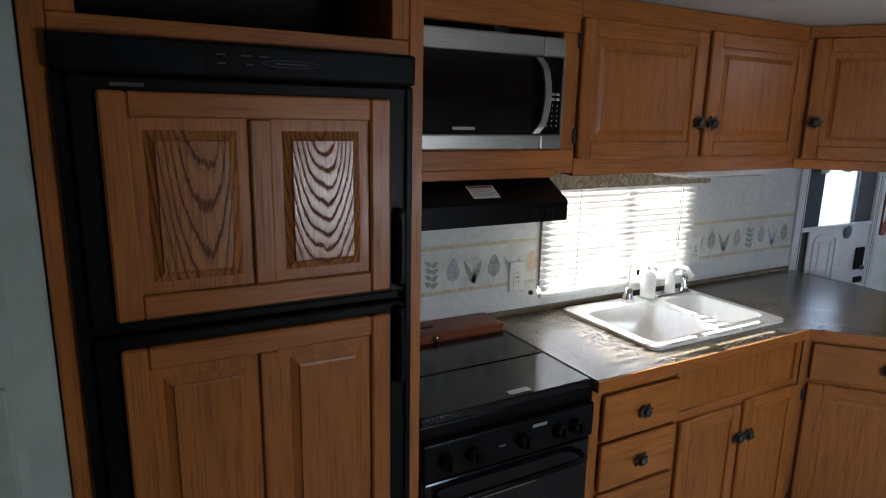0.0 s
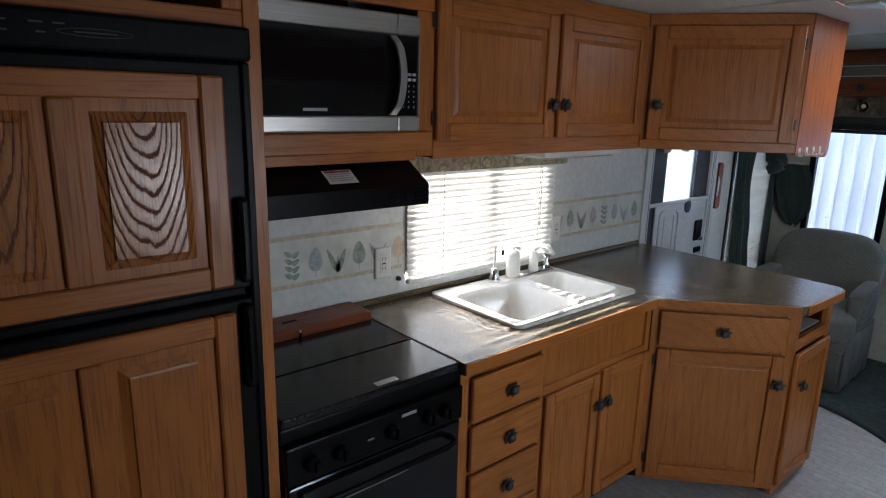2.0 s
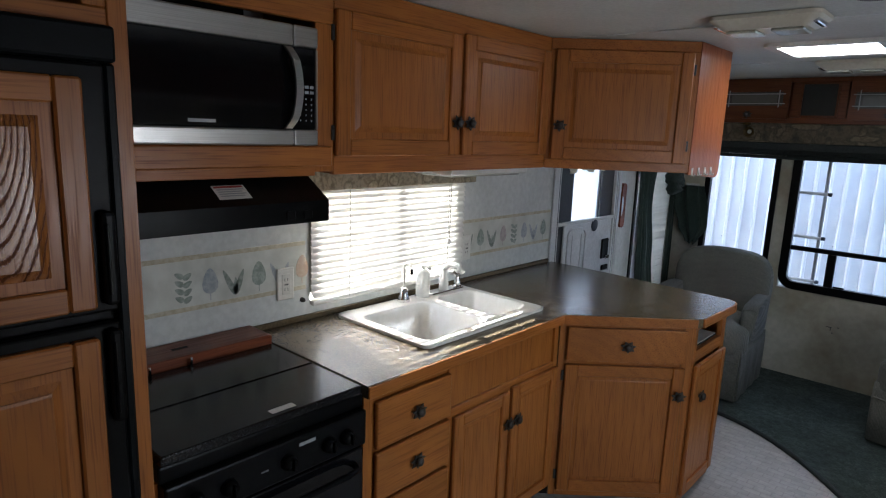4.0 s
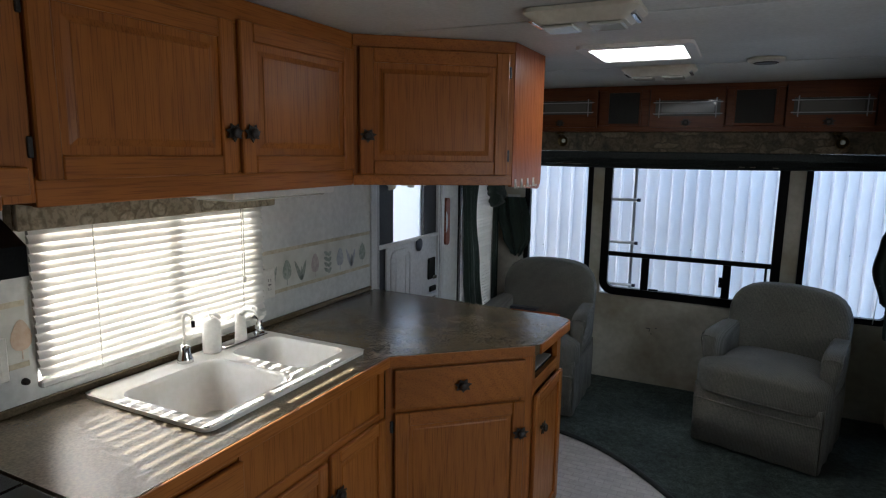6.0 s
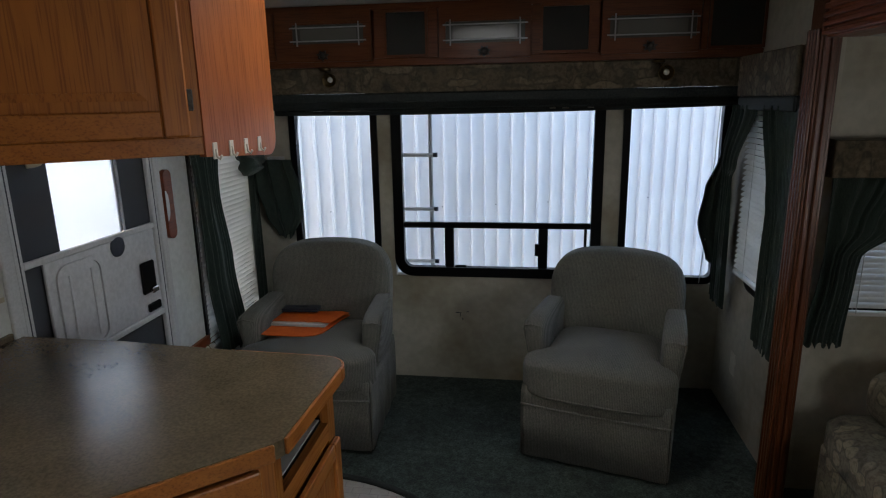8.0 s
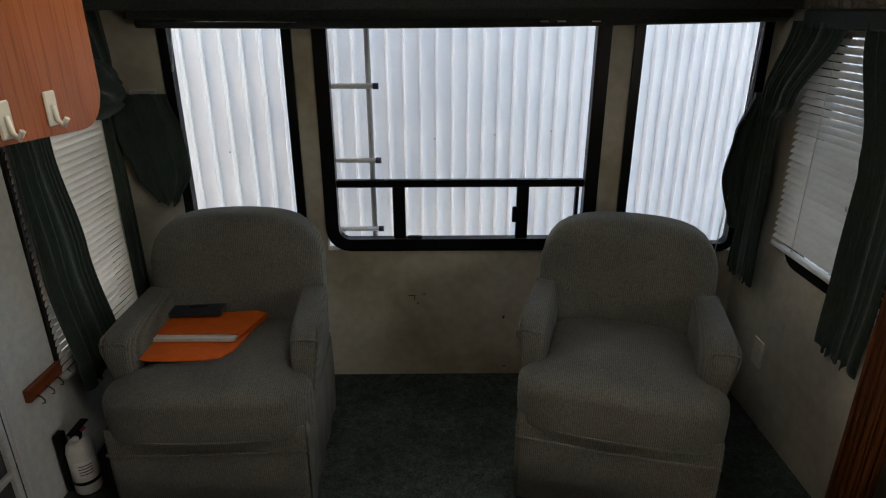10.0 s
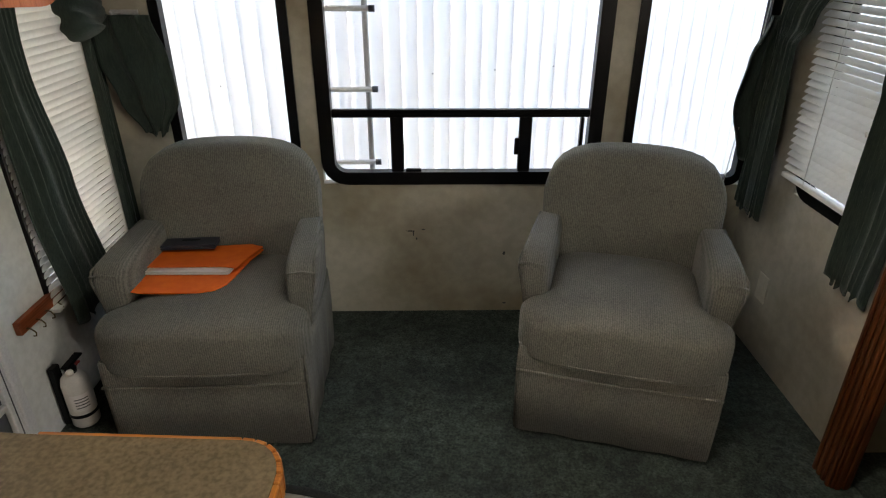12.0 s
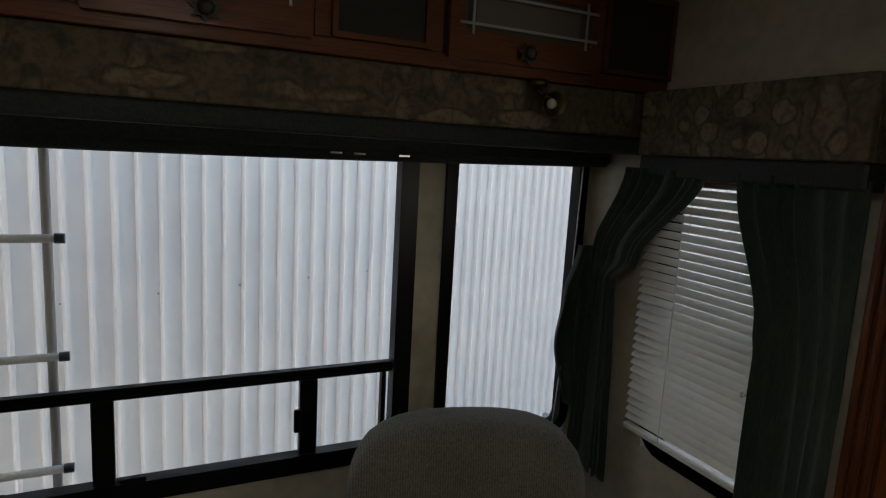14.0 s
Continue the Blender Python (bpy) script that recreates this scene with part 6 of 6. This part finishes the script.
window("window_8", frame_at((SX, 0, 0), (0, -1, 0), (-1, 0, 0)), -2.12, -0.98, 0.82, 1.42, 0.04, "dark-framed slide-out window facing the kitchen", 0.03)
sofa = thing("sofa", (2.95, 2.9, 0.03), "floral fabric sofa set in the slide-out", "sofa")
part("base", boxed((2.60, 1.75, 0.032), (3.30, 3.84, 0.30), bevel=0.02, seg=2), FLORAL_SOFA, sofa)
for y0, y1 in ((1.76, 2.78), (2.80, 3.83)):
    part("seat_cushion", soft((2.86, (y0 + y1) / 2, 0.365), (0.30, (y1 - y0) / 2, 0.08), 7), FLORAL_SOFA, sofa)
    part("back_cushion", soft((3.19, (y0 + y1) / 2, 0.60), (0.09, (y1 - y0) / 2, 0.24), 5), FLORAL_SOFA, sofa)
pl = solo("throw_pillow", soft((2.86, 3.72, 0.53), (0.17, 0.085, 0.10), 3.5), FLORAL_SOFA, (2.86, 3.72, 0.44), "floral throw pillow lying on the sofa", "pillow")

# ---- ceiling fittings ----
def ceiling_lamp(x, y):
    l = thing("ceiling_lamp", (x, y, TOP - 0.04), "cream twin-lens ceiling lamp, switched off", "lamp", "ceiling lamps")
    T = Matrix.Translation((x, y, TOP - 0.003)) @ Matrix.Rotation(math.pi, 4, "X")
    o, i = rounded(-0.165, 0.165, -0.095, 0.095, 0.03), rounded(-0.125, 0.125, -0.06, 0.06, 0.02)
    bm = bmesh.new()
    rows = [[bm.verts.new(T @ Vector((*p, z))) for p in ln] for ln, z in ((o, 0), (o, 0.012), (i, 0.042))]
    for a, b in zip(rows, rows[1:]):
        for k in range(len(a)):
            bm.faces.new((a[k], a[(k + 1) % len(a)], b[(k + 1) % len(b)], b[k]))
    bm.faces.new(rows[-1])
    part("housing", bm, CREAM, l)
    for u0, u1 in ((-0.115, -0.02), (0.02, 0.115)):
        part("lens", boxed((u0, -0.052, 0.0425), (u1, 0.052, 0.052), T, 0.004), LENS, l)
    for u in (-0.145, 0.145):
        part("end_clip", boxed((u - 0.008, -0.06, 0.014), (u + 0.008, 0.06, 0.034), T, 0.003), CHROME, l)
ceiling_lamp(1.21, 2.46)
ceiling_lamp(1.25, 3.78)
vent = thing("roof_vent", (1.245, 3.25, TOP - 0.02), "square roof vent with a bright translucent dome", "vent")
part("frame", ring(bmesh.new(), rounded(1.03, 1.46, 3.04, 3.46, 0.03), rounded(1.07, 1.42, 3.09, 3.42, 0.015), TOP - 0.016, TOP - 0.002), WHITE_PLASTIC, vent)
part("dome", boxed((1.07, 3.09, TOP - 0.008), (1.42, 3.42, TOP - 0.003)), SKYLIGHT, vent, "translucent dome, emission standing in for daylight")
for x, y in ((1.70, 3.63), (1.53, 2.20)):
    rv = thing("round_vent", (x, y, TOP - 0.02), "small round cream ceiling vent", "vent", "round ceiling vents")
    part("ring", lathe(bmesh.new(), [(0.055, 0), (0.07, 0.006), (0.075, 0.018)], (x, y, TOP - 0.02), seg=28), CREAM, rv)
    part("grille", lathe(bmesh.new(), [(0.045, 0), (0.05, 0.003)], (x, y, TOP - 0.0235), seg=28), BRONZE, rv)

# ---- kitchen wall ----
kw = window("window_7", FL, KWIN[0], KWIN[1], KWIN[2], KWIN[3] + 0.0, 0.02, "kitchen window behind a lit blind", 0.028, bars=((1.985, 2.02, KWIN[2] + 0.03, KWIN[3] - 0.02),), material=WHITE_PLASTIC)
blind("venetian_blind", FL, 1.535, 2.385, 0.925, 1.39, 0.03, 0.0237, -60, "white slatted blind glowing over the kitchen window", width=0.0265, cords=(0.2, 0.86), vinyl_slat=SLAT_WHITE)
wand = thing("blind_wand", (0.055, 2.26, 1.1), "thin blind cord with a wooden bead", "cord")
tb = bmesh.new()
tube(tb, [(0.055, 2.265, 1.35), (0.056, 2.262, 1.10)], 0.0018, 6)
part("string", tb, BLIND_TAPE, wand)
part("bead", lathe(bmesh.new(), [(0.003, 0), (0.006, 0.006), (0.007, 0.02), (0.003, 0.028)], (0.056, 2.262, 1.078), seg=10), WHITE_PLASTIC, wand)
valance("kitchen_valance", FL, 1.50, 2.43, 1.35, 1.432, 0.06, "short pale floral valance over the kitchen window", 0.0, cloth=FLORAL_PALE)

strip_ob = structure("trim_border", boxed((0.0006, 0.69, 0.985), (0.0022, 1.53, 1.165)), BORDER, "printed leaf border along the kitchen wall")
structure("trim_border", boxed((0.0006, 2.39, 0.985), (0.0022, 3.17, 1.165)), BORDER, "printed leaf border along the kitchen wall")
for a, b in ((0.69, 1.53), (2.39, 3.17)):
    for z in (0.985, 1.150):
        structure("trim_border", boxed((0.0024, a, z), (0.0034, b, z + 0.015)), BORDER_EDGE, "tan edge line of the printed border")


def leaf_print(y, kind, m):
    """A leaf or tulip of the wallpaper border."""
    bm = bmesh.new()
    def petal(cy, cz, ln, wd, ang):
        pts = []
        for i in range(14):
            t = 2 * math.pi * i / 14
            a, b = ln * 0.5 * (1 + math.cos(t)), wd * math.sin(t) * (1 - 0.35 * math.cos(t))
            pts.append((cy + a * math.sin(ang) + b * math.cos(ang), cz + a * math.cos(ang) - b * math.sin(ang)))
        slab(bm, pts, 0.0026, 0.0030, FL)
    if kind == 0:
        petal(y, 1.03, 0.085, 0.026, 0.0)
        slab(bm, [(y - 0.0015, 1.008), (y + 0.0015, 1.008), (y + 0.0015, 1.034), (y - 0.0015, 1.034)], 0.0026, 0.0030, FL)
    elif kind == 1:
        petal(y, 1.012, 0.10, 0.010, -0.45)
        petal(y, 1.012, 0.09, 0.010, 0.35)
        petal(y, 1.012, 0.06, 0.008, 0.02)
    else:
        for k in range(4):
            petal(y, 1.015 + k * 0.025, 0.032, 0.009, 1.0)
            petal(y, 1.02 + k * 0.025, 0.032, 0.009, -1.0)
    part("leaf_print", bm, m, strip_ob)
order = [(2, LEAF_GREEN), (0, LEAF_BLUE), (1, LEAF_GREEN), (0, LEAF_GREEN), (1, LEAF_BLUE), (0, LEAF_TAN)]
for i, (k, m) in enumerate(order):
    leaf_print(1.075 + i * 0.088, k, m)
order = [(1, LEAF_GREEN), (0, LEAF_GREEN), (1, LEAF_GREEN), (0, LEAF_ROSE), (2, LEAF_GREEN), (0, LEAF_BLUE), (1, LEAF_BLUE), (0, LEAF_GREEN)]
for i, (k, m) in enumerate(order):
    leaf_print(2.46 + i * 0.092, k, m)


def socket(y0, z0, lab):
    ob = thing("outlet", (0.006, y0 + 0.035, z0), lab, "outlet", "kitchen outlets")
    part("plate", boxed((y0, z0, 0.004), (y0 + 0.07, z0 + 0.118, 0.012), FL, 0.003), WHITE_PLASTIC, ob)
    part("receptacle", boxed((y0 + 0.018, z0 + 0.022, 0.0122), (y0 + 0.052, z0 + 0.096, 0.0145), FL, 0.001), WHITE_PLASTIC, ob)
    for v in (0.034, 0.070):
        for u in (0.028, 0.040):
            part("slot", boxed((y0 + u, z0 + v, 0.0146), (y0 + u + 0.0022, z0 + v + 0.011, 0.0150), FL), PRINT_DARK, ob)
    part("test_button", boxed((y0 + 0.028, z0 + 0.055, 0.0146), (y0 + 0.043, z0 + 0.060, 0.016), FL), PRINT_DARK, ob)
socket(1.405, 0.96, "white wall outlet with a reset button")
socket(2.40, 0.975, "white wall outlet beside the blind")
hol = thing("blind_bracket", (0.01, 1.515, 0.955), "small hold-down bracket at the blind's foot", "bracket")
part("clip", lathe(bmesh.new(), [(0.010, 0), (0.008, 0.012), (0.003, 0.016)], (0.001, 1.515, 0.945), (1, 0, 0), 12), BRONZE, hol)
solo("hanging_towel", boxed((0.6905, -0.30, 0.93), (0.705, -0.075, 1.16), bevel=0.005, seg=2), WALL_PALE, (0.7, -0.15, 0.93), "pale green towel hanging on the partition", "towel")
